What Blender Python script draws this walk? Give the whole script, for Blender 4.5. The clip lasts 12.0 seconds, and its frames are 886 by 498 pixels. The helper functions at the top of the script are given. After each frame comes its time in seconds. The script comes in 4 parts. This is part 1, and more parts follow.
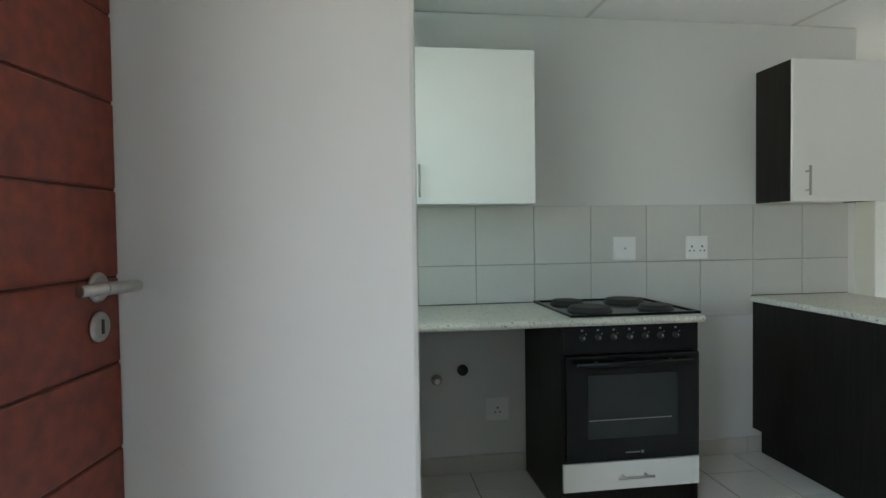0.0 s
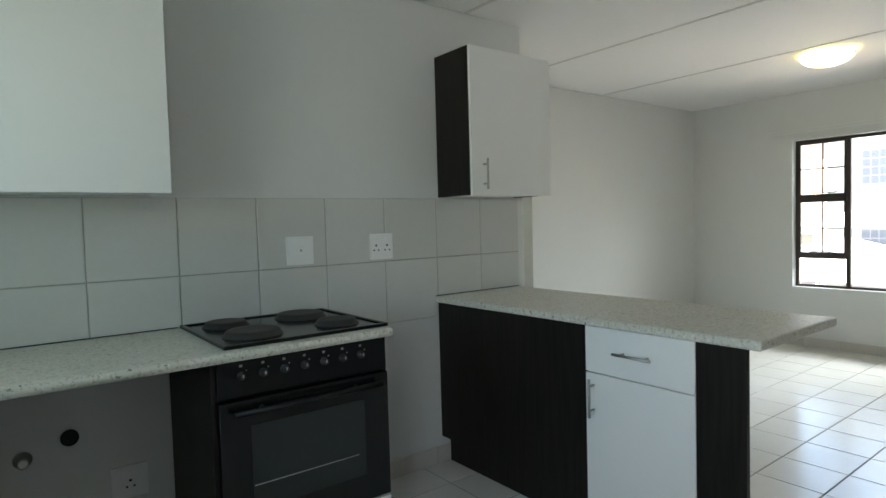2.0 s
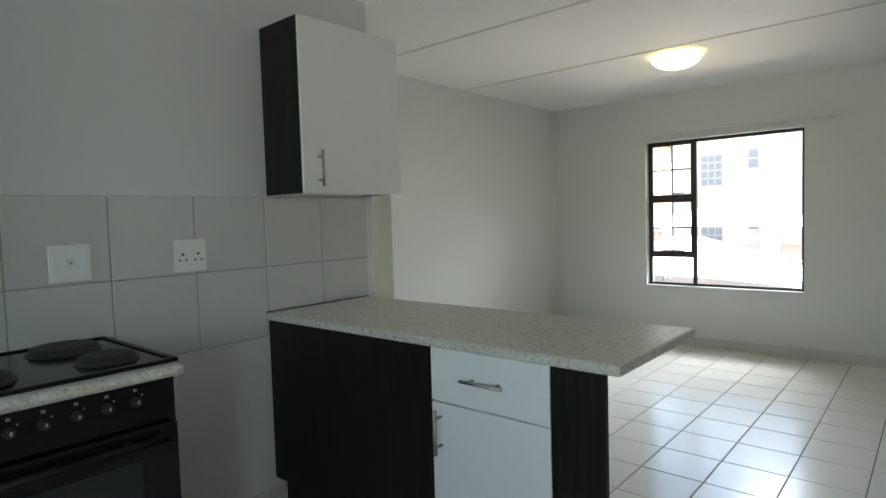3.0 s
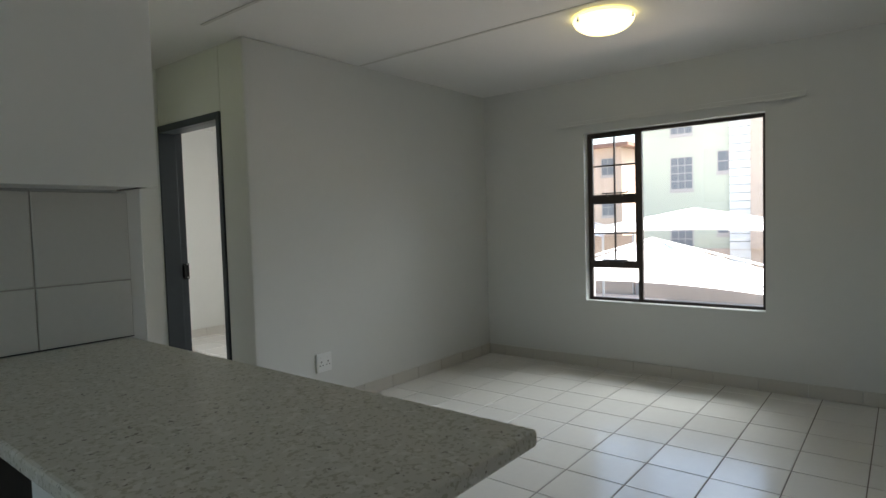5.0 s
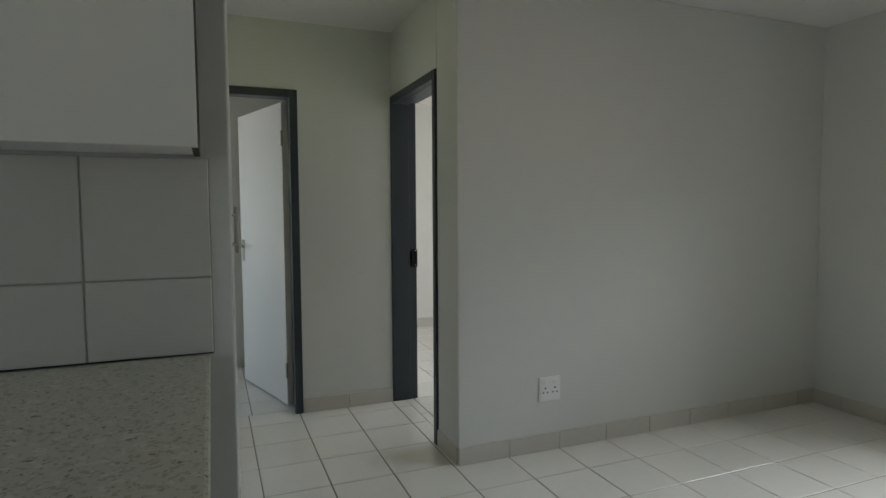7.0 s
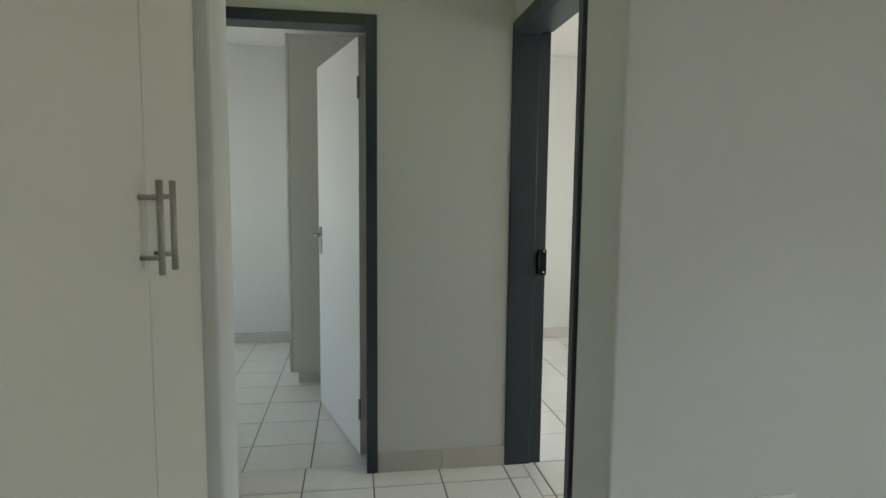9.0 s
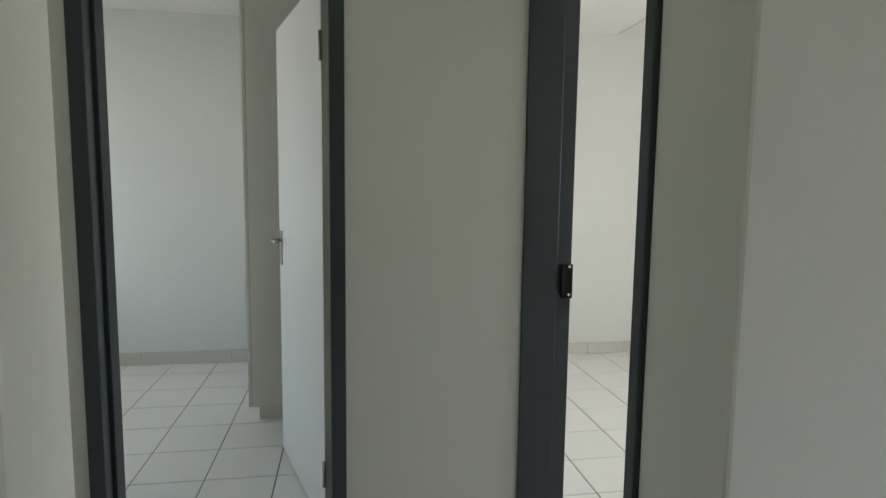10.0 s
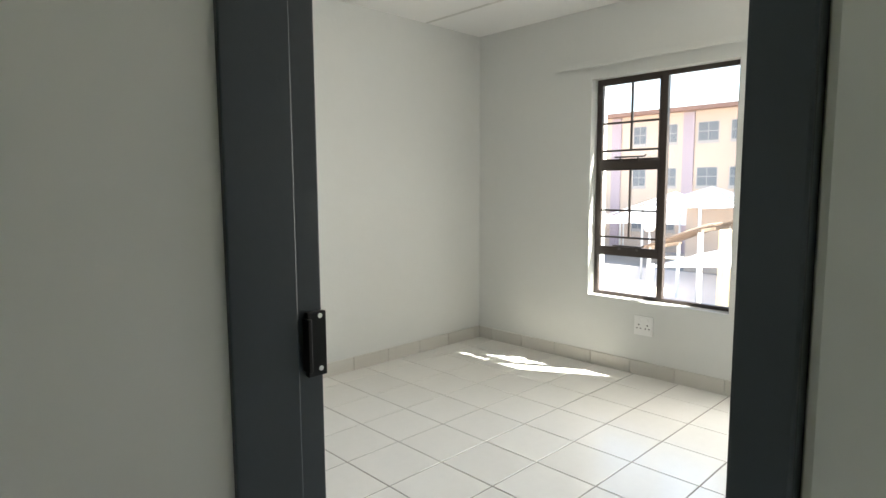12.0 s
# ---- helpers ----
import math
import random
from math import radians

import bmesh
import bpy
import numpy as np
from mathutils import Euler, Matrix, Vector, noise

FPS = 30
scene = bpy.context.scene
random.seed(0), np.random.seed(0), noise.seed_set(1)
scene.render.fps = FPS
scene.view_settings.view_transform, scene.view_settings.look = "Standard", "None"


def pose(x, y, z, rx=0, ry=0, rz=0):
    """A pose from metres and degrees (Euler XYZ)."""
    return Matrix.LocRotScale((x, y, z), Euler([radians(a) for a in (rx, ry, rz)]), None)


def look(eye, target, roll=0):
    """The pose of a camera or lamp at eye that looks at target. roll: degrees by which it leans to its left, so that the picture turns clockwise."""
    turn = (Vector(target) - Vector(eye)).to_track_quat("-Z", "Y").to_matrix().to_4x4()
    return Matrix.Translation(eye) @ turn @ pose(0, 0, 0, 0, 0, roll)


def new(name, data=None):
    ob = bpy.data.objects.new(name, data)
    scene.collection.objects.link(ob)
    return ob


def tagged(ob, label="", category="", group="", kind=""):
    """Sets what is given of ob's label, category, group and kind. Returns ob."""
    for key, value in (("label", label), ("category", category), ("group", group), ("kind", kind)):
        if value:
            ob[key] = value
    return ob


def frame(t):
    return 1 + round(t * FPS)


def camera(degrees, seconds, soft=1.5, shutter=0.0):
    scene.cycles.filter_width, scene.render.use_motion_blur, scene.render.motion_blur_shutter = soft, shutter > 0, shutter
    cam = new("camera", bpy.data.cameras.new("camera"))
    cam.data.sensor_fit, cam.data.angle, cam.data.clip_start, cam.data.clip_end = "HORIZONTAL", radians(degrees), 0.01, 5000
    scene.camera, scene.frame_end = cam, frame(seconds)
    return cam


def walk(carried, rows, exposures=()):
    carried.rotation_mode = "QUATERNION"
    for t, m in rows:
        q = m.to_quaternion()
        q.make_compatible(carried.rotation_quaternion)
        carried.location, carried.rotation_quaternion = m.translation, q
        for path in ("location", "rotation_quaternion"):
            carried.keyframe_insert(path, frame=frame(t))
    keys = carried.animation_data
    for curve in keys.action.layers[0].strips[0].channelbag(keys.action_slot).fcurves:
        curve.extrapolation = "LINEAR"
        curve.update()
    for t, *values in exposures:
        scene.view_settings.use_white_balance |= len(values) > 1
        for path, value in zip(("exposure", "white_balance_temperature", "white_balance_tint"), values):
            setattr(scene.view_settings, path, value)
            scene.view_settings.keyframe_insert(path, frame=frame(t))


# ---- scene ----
PATH = [
    (0, (-2.891, -3.118, 1.33), (-2.612, -1.139, 1.27), -0.8),
    (0.5, (-2.816, -2.941, 1.291), (-2.338, -0.999, 1.236), -0.9),
    (1, (-2.727, -2.802, 1.31), (-1.999, -0.94, 1.244), -1.1),
    (1.5, (-2.638, -2.691, 1.332), (-1.673, -0.941, 1.252), -1.4),
    (2, (-2.53, -2.553, 1.333), (-1.316, -0.967, 1.241), -1.6),
    (2.5, (-2.371, -2.467, 1.344), (-0.982, -1.033, 1.24), -1.7),
    (3, (-2.122, -2.372, 1.344), (-0.608, -1.071, 1.236), -1.7),
    (3.5, (-1.869, -2.285, 1.352), (-0.284, -1.071, 1.239), -1.7),
    (5.3, (-0.791, -2.242, 1.324), (0.752, -0.973, 1.237), -1.7),
    (5.5, (-0.687, -2.205, 1.326), (0.801, -0.872, 1.236), -1.5),
    (6, (-0.418, -2.096, 1.308), (0.848, -0.55, 1.226), -1.3),
    (6.5, (-0.195, -1.939, 1.296), (0.812, -0.214, 1.197), -0.9),
    (7, (0.0, -1.715, 1.32), (0.74, 0.139, 1.188), -0.3),
    (7.5, (0.126, -1.459, 1.306), (0.672, 0.459, 1.153), 0.2),
    (7.7, (0.19, -1.355, 1.305), (0.656, 0.583, 1.144), 0.3),
    (9.3, (0.464, -0.325, 1.325), (0.764, 1.641, 1.124), 0.55),
    (9.5, (0.490, -0.178, 1.319), (0.793, 1.788, 1.117), 0.6),
    (10, (0.532, 0.147, 1.318), (0.861, 2.108, 1.108), 0.7),
    (10.5, (0.562, 0.432, 1.314), (1.038, 2.362, 1.101), 0.5),
    (11, (0.619, 0.706, 1.309), (1.357, 2.553, 1.097), 0.0),
    (11.5, (0.62, 0.948, 1.29), (1.719, 2.605, 1.085), 0.0),
    (12, (0.736, 1.166, 1.279), (2.125, 2.59, 1.07), -0.3),
]
EXPOSURES = [(0, 3.7, 6450, 4), (1.5, 3.5, 6450, 4), (2.5, 3.35, 6450, 4), (3.5, 3.0, 6500, 6), (5.5, 2.3, 6500, 6), (7.5, 2.5, 6550, 4), (9.5, 2.8, 6600, 3), (12, 2.7, 6600, 4)]
cam = camera(74.6, 12.0)
walk(cam, [(t, look(eye, target, roll)) for t, eye, target, roll in PATH], EXPOSURES)

# ---- world, sun and exposure ----
world = bpy.data.worlds.new("sky")
scene.world = world
world.use_nodes = True
wn = world.node_tree.nodes
sky = wn.new("ShaderNodeTexSky")
sky.sky_type, sky.sun_disc = "NISHITA", False
SUN_WAY = Vector((-0.345, 0.60, -1.0)).normalized()
sky.sun_elevation = math.asin(-SUN_WAY.z)
sky.sun_rotation = math.atan2(-SUN_WAY.x, -SUN_WAY.y)
sky.air_density, sky.dust_density = 1.0, 3.0
wn["Background"].inputs[1].default_value = 0.15
world.node_tree.links.new(sky.outputs[0], wn["Background"].inputs[0])
sun = new("sun", bpy.data.lights.new("sun", "SUN"))
sun.data.energy, sun.data.angle, sun.data.color = 5.0, radians(0.5), (1.0, 0.94, 0.85)
sun.matrix_world = look((8, -20, 15), Vector((8, -20, 15)) + SUN_WAY)


def daylight(name, eye, target, w, h, watts, color=(0.90, 1.0, 1.0)):
    """Added sky lamp in or outside an opening, out of the walk's sight."""
    lamp = new(name, bpy.data.lights.new(name, "AREA"))
    lamp.data.shape, lamp.data.size, lamp.data.size_y, lamp.data.energy = "RECTANGLE", w, h, watts
    lamp.data.color = color
    lamp.matrix_world = look(eye, target)


daylight("entrance_daylight", (-3.68, -3.2, 1.05), (0, -3.2, 1.05), 0.74, 1.9, 0.52, (1.0, 0.89, 0.83))
# made-up green fill from the sink side, where no window is known
daylight("kitchen_fill", (-3.35, -1.21, 1.61), (0, -1.21, 1.4), 1.06, 0.95, 0.20, (0.38, 1.0, 0.78))
# lamp added in the open air above the window, strengthens its sky light
daylight("living_room_sky_fill", (5.75, -1.30, 3.17), (3.9, -0.75, 1.6), 1.9, 1.15, 32.0, (0.93, 0.97, 1.0))
daylight("small_bedroom_daylight", (-2.2, 3.4, 1.33), (0, 3.4, 1.33), 1.36, 1.4, 1.1, (0.95, 1.0, 1.0))
# fill lamp in a second bedroom opening that is made up, out of sight
daylight("bedroom_fill", (4.50, 1.75, 1.27), (0, 1.75, 1.27), 0.95, 1.5, 4.5, (1.0, 0.97, 0.91))


# ---- materials ----
def material(name, color, rough=0.5, metal=0.0, vary=0.08, scale=6.0, bump=0.0, bscale=60.0, stain=0.06, per_object=0.0, coat=0.0):
    """A surface with stains at a large scale, grain at a small one and fine relief."""
    m = bpy.data.materials.new(name)
    m.use_nodes = True
    n, l = m.node_tree.nodes, m.node_tree.links
    b = n["Principled BSDF"]
    b.inputs["Roughness"].default_value, b.inputs["Metallic"].default_value = rough, metal
    b.inputs["Coat Weight"].default_value = coat
    co = n.new("ShaderNodeTexCoord")
    big, small = n.new("ShaderNodeTexNoise"), n.new("ShaderNodeTexNoise")
    big.inputs["Scale"].default_value, small.inputs["Scale"].default_value = scale * 0.25, scale * 6
    big.inputs["Detail"].default_value, small.inputs["Detail"].default_value = 4, 3
    l.new(co.outputs["Object"], big.inputs["Vector"]), l.new(co.outputs["Object"], small.inputs["Vector"])
    val = n.new("ShaderNodeMath")
    val.operation = "MULTIPLY_ADD"
    l.new(big.outputs[0], val.inputs[0])
    val.inputs[1].default_value, val.inputs[2].default_value = stain * 2, 1 - stain
    val2 = n.new("ShaderNodeMath")
    val2.operation = "MULTIPLY_ADD"
    l.new(small.outputs[0], val2.inputs[0])
    val2.inputs[1].default_value = vary * 2
    sub = n.new("ShaderNodeMath")
    sub.operation = "SUBTRACT"
    l.new(val.outputs[0], sub.inputs[0])
    sub.inputs[1].default_value = vary
    l.new(sub.outputs[0], val2.inputs[2])
    last = val2
    if per_object:
        info, add = n.new("ShaderNodeObjectInfo"), n.new("ShaderNodeMath")
        add.operation = "MULTIPLY_ADD"
        l.new(info.outputs["Random"], add.inputs[0])
        add.inputs[1].default_value = per_object
        l.new(val2.outputs[0], add.inputs[2])
        last = add
    hsv = n.new("ShaderNodeHueSaturation")
    hsv.inputs["Color"].default_value = (*color, 1)
    l.new(last.outputs[0], hsv.inputs["Value"])
    l.new(hsv.outputs[0], b.inputs["Base Color"])
    rr = n.new("ShaderNodeMath")
    rr.operation = "MULTIPLY_ADD"
    l.new(big.outputs[0], rr.inputs[0])
    rr.inputs[1].default_value, rr.inputs[2].default_value = 0.12, max(rough - 0.06, 0.02)
    l.new(rr.outputs[0], b.inputs["Roughness"])
    if bump:
        tex, bu = n.new("ShaderNodeTexNoise"), n.new("ShaderNodeBump")
        tex.inputs["Scale"].default_value, tex.inputs["Detail"].default_value = bscale, 4
        bu.inputs["Strength"].default_value, bu.inputs["Distance"].default_value = bump, 0.004
        l.new(co.outputs["Object"], tex.inputs["Vector"]), l.new(tex.outputs[0], bu.inputs["Height"])
        l.new(bu.outputs[0], b.inputs["Normal"])
    return m


def speckled(name):
    """Post-formed worktop: pale beige ground with dark and light flecks."""
    m = material(name, (0.58, 0.56, 0.49), 0.35, vary=0.05, scale=30, stain=0.05)
    n, l = m.node_tree.nodes, m.node_tree.links
    b, hsv = n["Principled BSDF"], n["Hue/Saturation/Value"]
    co = n["Texture Coordinate"]
    last = hsv.outputs[0]
    for scale, cut, col in ((60, 0.66, (0.20, 0.18, 0.14)), (95, 0.57, (0.42, 0.40, 0.31)), (48, 0.61, (0.66, 0.64, 0.58))):
        tex, ramp, mix = n.new("ShaderNodeTexNoise"), n.new("ShaderNodeValToRGB"), n.new("ShaderNodeMix")
        tex.inputs["Scale"].default_value, tex.inputs["Detail"].default_value = scale, 2
        off = n.new("ShaderNodeVectorMath")
        off.inputs[1].default_value = (scale, scale * 2, 3)
        l.new(co.outputs["Object"], off.inputs[0]), l.new(off.outputs[0], tex.inputs["Vector"])
        ramp.color_ramp.elements[0].position, ramp.color_ramp.elements[1].position = cut, cut + 0.03
        mix.data_type = "RGBA"
        l.new(tex.outputs[0], ramp.inputs[0]), l.new(ramp.outputs[0], mix.inputs[0]), l.new(last, mix.inputs[6])
        mix.inputs[7].default_value = (*col, 1)
        last = mix.outputs[2]
    l.new(last, b.inputs["Base Color"])
    return m


def grained(name, dark, light, rough, axis_scale, coat=0.0):
    """Wood with grain drawn out along one axis."""
    m = material(name, light, rough, vary=0.04, scale=8, coat=coat)
    n, l = m.node_tree.nodes, m.node_tree.links
    co, tex, ramp, mp = n["Texture Coordinate"], n.new("ShaderNodeTexNoise"), n.new("ShaderNodeValToRGB"), n.new("ShaderNodeMapping")
    mp.inputs["Scale"].default_value = axis_scale
    tex.inputs["Scale"].default_value, tex.inputs["Detail"].default_value = 1.0, 6
    l.new(co.outputs["Object"], mp.inputs[0]), l.new(mp.outputs[0], tex.inputs["Vector"]), l.new(tex.outputs[0], ramp.inputs[0])
    ramp.color_ramp.elements[0].position, ramp.color_ramp.elements[1].position = 0.35, 0.68
    ramp.color_ramp.elements[0].color, ramp.color_ramp.elements[1].color = (*dark, 1), (*light, 1)
    l.new(ramp.outputs[0], n["Hue/Saturation/Value"].inputs["Color"])
    return m


def glow(name, color, strength):
    m = bpy.data.materials.new(name)
    m.use_nodes = True
    b = m.node_tree.nodes["Principled BSDF"]
    b.inputs["Base Color"].default_value = (*color, 1)
    b.inputs["Roughness"].default_value = 0.25
    b.inputs["Emission Color"].default_value = (*color, 1)
    b.inputs["Emission Strength"].default_value = strength
    return m


def glass(name, tint=(1, 1, 1)):
    m = bpy.data.materials.new(name)
    m.use_nodes = True
    n, l = m.node_tree.nodes, m.node_tree.links
    n.remove(n["Principled BSDF"])
    tr, gl, mix, fr = n.new("ShaderNodeBsdfTransparent"), n.new("ShaderNodeBsdfGlossy"), n.new("ShaderNodeMixShader"), n.new("ShaderNodeFresnel")
    tr.inputs[0].default_value = (*tint, 1)
    gl.inputs["Roughness"].default_value = 0.02
    l.new(fr.outputs[0], mix.inputs[0]), l.new(tr.outputs[0], mix.inputs[1]), l.new(gl.outputs[0], mix.inputs[2])
    l.new(mix.outputs[0], n["Material Output"].inputs[0])
    return m


PLASTER = material("plaster_paint", (0.655, 0.66, 0.64), 0.62, vary=0.015, scale=3, stain=0.035, bump=0.18, bscale=35)
CEIL = material("ceiling_paint", (0.80, 0.79, 0.77), 0.7, vary=0.01, scale=2, stain=0.03, bump=0.08, bscale=50)
STRIP = material("ceiling_strip", (0.62, 0.60, 0.57), 0.6)
WALLTILE = material("wall_tile_glaze", (0.55, 0.545, 0.515), 0.34, vary=0.03, scale=10, stain=0.05, per_object=0.05, bump=0.04, bscale=14)
GROUT = material("grey_grout", (0.36, 0.35, 0.32), 0.85, vary=0.08, scale=20)
FLOORTILE = material("floor_tile_glaze", (0.78, 0.765, 0.735), 0.20, vary=0.03, scale=5, stain=0.06, per_object=0.05, bump=0.05, bscale=12)
FLOORGROUT = material("floor_grout", (0.17, 0.15, 0.13), 0.9, vary=0.1, scale=20)
SKIRT = material("skirting_tile_glaze", (0.54, 0.52, 0.48), 0.34, vary=0.006, scale=8, stain=0.008, per_object=0.07)
WHITE = material("white_melamine", (0.80, 0.80, 0.77), 0.35, vary=0.008, scale=4, stain=0.02)
CREAM = material("cream_melamine", (0.74, 0.72, 0.64), 0.38, vary=0.008, scale=4, stain=0.02)
WENGE = grained("wenge_melamine", (0.010, 0.008, 0.007), (0.018, 0.014, 0.012), 0.42, (60, 60, 4))
WENGE_H = grained("wenge_side", (0.010, 0.008, 0.007), (0.018, 0.014, 0.012), 0.42, (60, 60, 3))
RED = grained("red_stained_timber", (0.13, 0.018, 0.007), (0.22, 0.034, 0.011), 0.45, (30, 2.0, 30), coat=0.1)
GROOVE = material("dark_groove", (0.06, 0.012, 0.006), 0.7)
TOP = speckled("speckled_worktop")
STEEL = material("brushed_steel", (0.42, 0.41, 0.39), 0.30, 1.0, vary=0.05, scale=20)
CHROME = material("chrome", (0.75, 0.75, 0.75), 0.15, 1.0)
ALU = material("anodised_aluminium", (0.55, 0.54, 0.50), 0.4, 1.0)
BLACK = material("black_enamel", (0.006, 0.006, 0.007), 0.38, vary=0.05, scale=8)
BLACKGLASS = material("black_glass", (0.007, 0.007, 0.008), 0.16, vary=0.02)
OVENGLASS = material("smoked_oven_glass", (0.022, 0.026, 0.026), 0.10, vary=0.03)
IRON = material("cast_iron_plate", (0.012, 0.011, 0.010), 0.6, vary=0.15, scale=25, bump=0.2, bscale=150)
PLASTIC = material("white_plastic", (0.80, 0.80, 0.79), 0.3, vary=0.01)
DARKHOLE = material("dark_socket_hole", (0.02, 0.02, 0.02), 0.6)
FRAME = material("charcoal_frame_paint", (0.036, 0.046, 0.058), 0.42, vary=0.04, scale=10, stain=0.1, bump=0.08, bscale=40)
WINFRAME = material("brown_window_paint", (0.040, 0.028, 0.024), 0.45, vary=0.08, scale=12)
DOORPAINT = material("white_door_paint", (0.78, 0.77, 0.75), 0.4, vary=0.01, scale=4, stain=0.03)
for m, lev in ((BLACK, 0.25), (BLACKGLASS, 0.3), (WENGE, 0.2), (WENGE_H, 0.2), (OVENGLASS, 0.35)):
    m.node_tree.nodes["Principled BSDF"].inputs["Specular IOR Level"].default_value = lev
GLASS = glass("window_glass")
LAMPGLASS = glow("lit_lamp_glass", (1.0, 0.84, 0.33), 0.6)
LAMPGLASS2 = glow("lit_lamp_glass_hall", (0.90, 1.0, 0.38), 0.45)
GREENWALL = material("green_render", (0.40, 0.41, 0.33), 0.8, vary=0.04, scale=1, stain=0.08)
BRICK = material("far_brick", (0.48, 0.37, 0.29), 0.8, vary=0.12, scale=3, stain=0.08)
PINK = material("pale_render", (0.62, 0.46, 0.36), 0.8, vary=0.04, scale=1)
STONE = material("rough_stone", (0.42, 0.34, 0.28), 0.85, vary=0.2, scale=1.5, stain=0.15, bump=0.5, bscale=3)
PANEL = material("white_cladding", (0.56, 0.56, 0.55), 0.55, vary=0.03, scale=3)
SHADENET = material("white_shade_net", (0.72, 0.72, 0.72), 0.75, vary=0.03, scale=4, stain=0.05)
ROOF = material("roof_sheet", (0.20, 0.11, 0.08), 0.7, vary=0.1, scale=2)
ASPHALT = material("asphalt", (0.24, 0.23, 0.22), 0.9, vary=0.1, scale=8, stain=0.1)
PAVING = material("pale_paving", (0.56, 0.48, 0.42), 0.85, vary=0.06, scale=4, stain=0.08, bump=0.2, bscale=20)
TIMBER = grained("weathered_timber", (0.10, 0.07, 0.05), (0.24, 0.17, 0.12), 0.8, (30, 3, 30))
FARFRAME = material("far_window_frame", (0.34, 0.31, 0.29), 0.7, vary=0.05)
LINE = material("road_paint", (0.70, 0.70, 0.68), 0.7, vary=0.08)
FARGLASS = material("far_window_glass", (0.15, 0.16, 0.17), 0.55, vary=0.1, scale=2)
FARGLASS.node_tree.nodes["Principled BSDF"].inputs["Specular IOR Level"].default_value = 0.15
BOUNDARY = material("yellow_render", (0.62, 0.52, 0.34), 0.8, vary=0.04, scale=2)
CARPAINT = material("dark_car_paint", (0.03, 0.03, 0.035), 0.2, coat=0.5)
TYRE = material("tyre_rubber", (0.02, 0.02, 0.02), 0.8)
PLUM = material("plum_render", (0.34, 0.27, 0.29), 0.8, vary=0.05)


# ---- mesh helpers ----
def add_box(bm, x0, x1, y0, y1, z0, z1, mat=0):
    x0, x1, y0, y1, z0, z1 = min(x0, x1), max(x0, x1), min(y0, y1), max(y0, y1), min(z0, z1), max(z0, z1)
    v = [bm.verts.new(p) for p in ((x0, y0, z0), (x1, y0, z0), (x1, y1, z0), (x0, y1, z0), (x0, y0, z1), (x1, y0, z1), (x1, y1, z1), (x0, y1, z1))]
    for f in ((3, 2, 1, 0), (4, 5, 6, 7), (0, 1, 5, 4), (1, 2, 6, 5), (2, 3, 7, 6), (3, 0, 4, 7)):
        bm.faces.new([v[i] for i in f]).material_index = mat


def add_tube(bm, a, b, r, seg=12, mat=0, r2=None):
    a, b = Vector(a), Vector(b)
    q = (b - a).to_track_quat("Z", "Y")
    rings = []
    for p, rad in ((a, r), (b, r if r2 is None else r2)):
        rings.append([bm.verts.new(p + q @ Vector((rad * math.cos(i * math.tau / seg), rad * math.sin(i * math.tau / seg), 0))) for i in range(seg)])
    for i in range(seg):
        f = bm.faces.new((rings[0][i], rings[0][(i + 1) % seg], rings[1][(i + 1) % seg], rings[1][i]))
        f.material_index, f.smooth = mat, True
    bm.faces.new(rings[0][::-1]).material_index = mat
    bm.faces.new(rings[1]).material_index = mat


def add_lathe(bm, centre, profile, seg=32, mat=0, axis="Z"):
    """A turned shape: profile rows of (radius, height) along the axis."""
    c = Vector(centre)
    rings = []
    for r, h in profile:
        ring = []
        for i in range(seg):
            u, w = r * math.cos(i * math.tau / seg), r * math.sin(i * math.tau / seg)
            ring.append(bm.verts.new(c + (Vector((u, w, h)) if axis == "Z" else Vector((u, -h, w)) if axis == "-Y" else Vector((h, u, w)))))
        rings.append(ring)
    for a, b in zip(rings, rings[1:]):
        for i in range(seg):
            f = bm.faces.new((a[i], a[(i + 1) % seg], b[(i + 1) % seg], b[i]))
            f.smooth, f.material_index = True, mat
    bm.faces.new(rings[0][::-1]).material_index = mat
    bm.faces.new(rings[-1]).material_index = mat


def finish(bm, name, mats, parent=None, bevel=0.0):
    bmesh.ops.recalc_face_normals(bm, faces=bm.faces)
    me = bpy.data.meshes.new(name)
    bm.to_mesh(me)
    bm.free()
    for m in mats if isinstance(mats, (list, tuple)) else [mats]:
        me.materials.append(m)
    ob = new(name, me)
    ob.parent = parent
    if bevel:
        mod = ob.modifiers.new("edge", "BEVEL")
        mod.width, mod.segments, mod.limit_method = bevel, 2, "ANGLE"
    return ob


def boxes(name, mats, rows, parent=None, bevel=0.0):
    bm = bmesh.new()
    for r in rows:
        add_box(bm, *r)
    return finish(bm, name, mats, parent, bevel)


def empty(name, x=0, y=0, z=0):
    ob = new(name)
    ob.location = (x, y, z)
    ob.empty_display_size = 0.1
    bpy.context.view_layer.update()
    return ob


def under(parent, *parts):
    """Parents parts whose meshes are in world metres to an Empty."""
    for p in parts:
        p.parent = parent
        p.matrix_parent_inverse = Matrix.Translation(parent.location).inverted()
    return parent


def structure(ob, label, category):
    return tagged(ob, label, category, kind="structure")


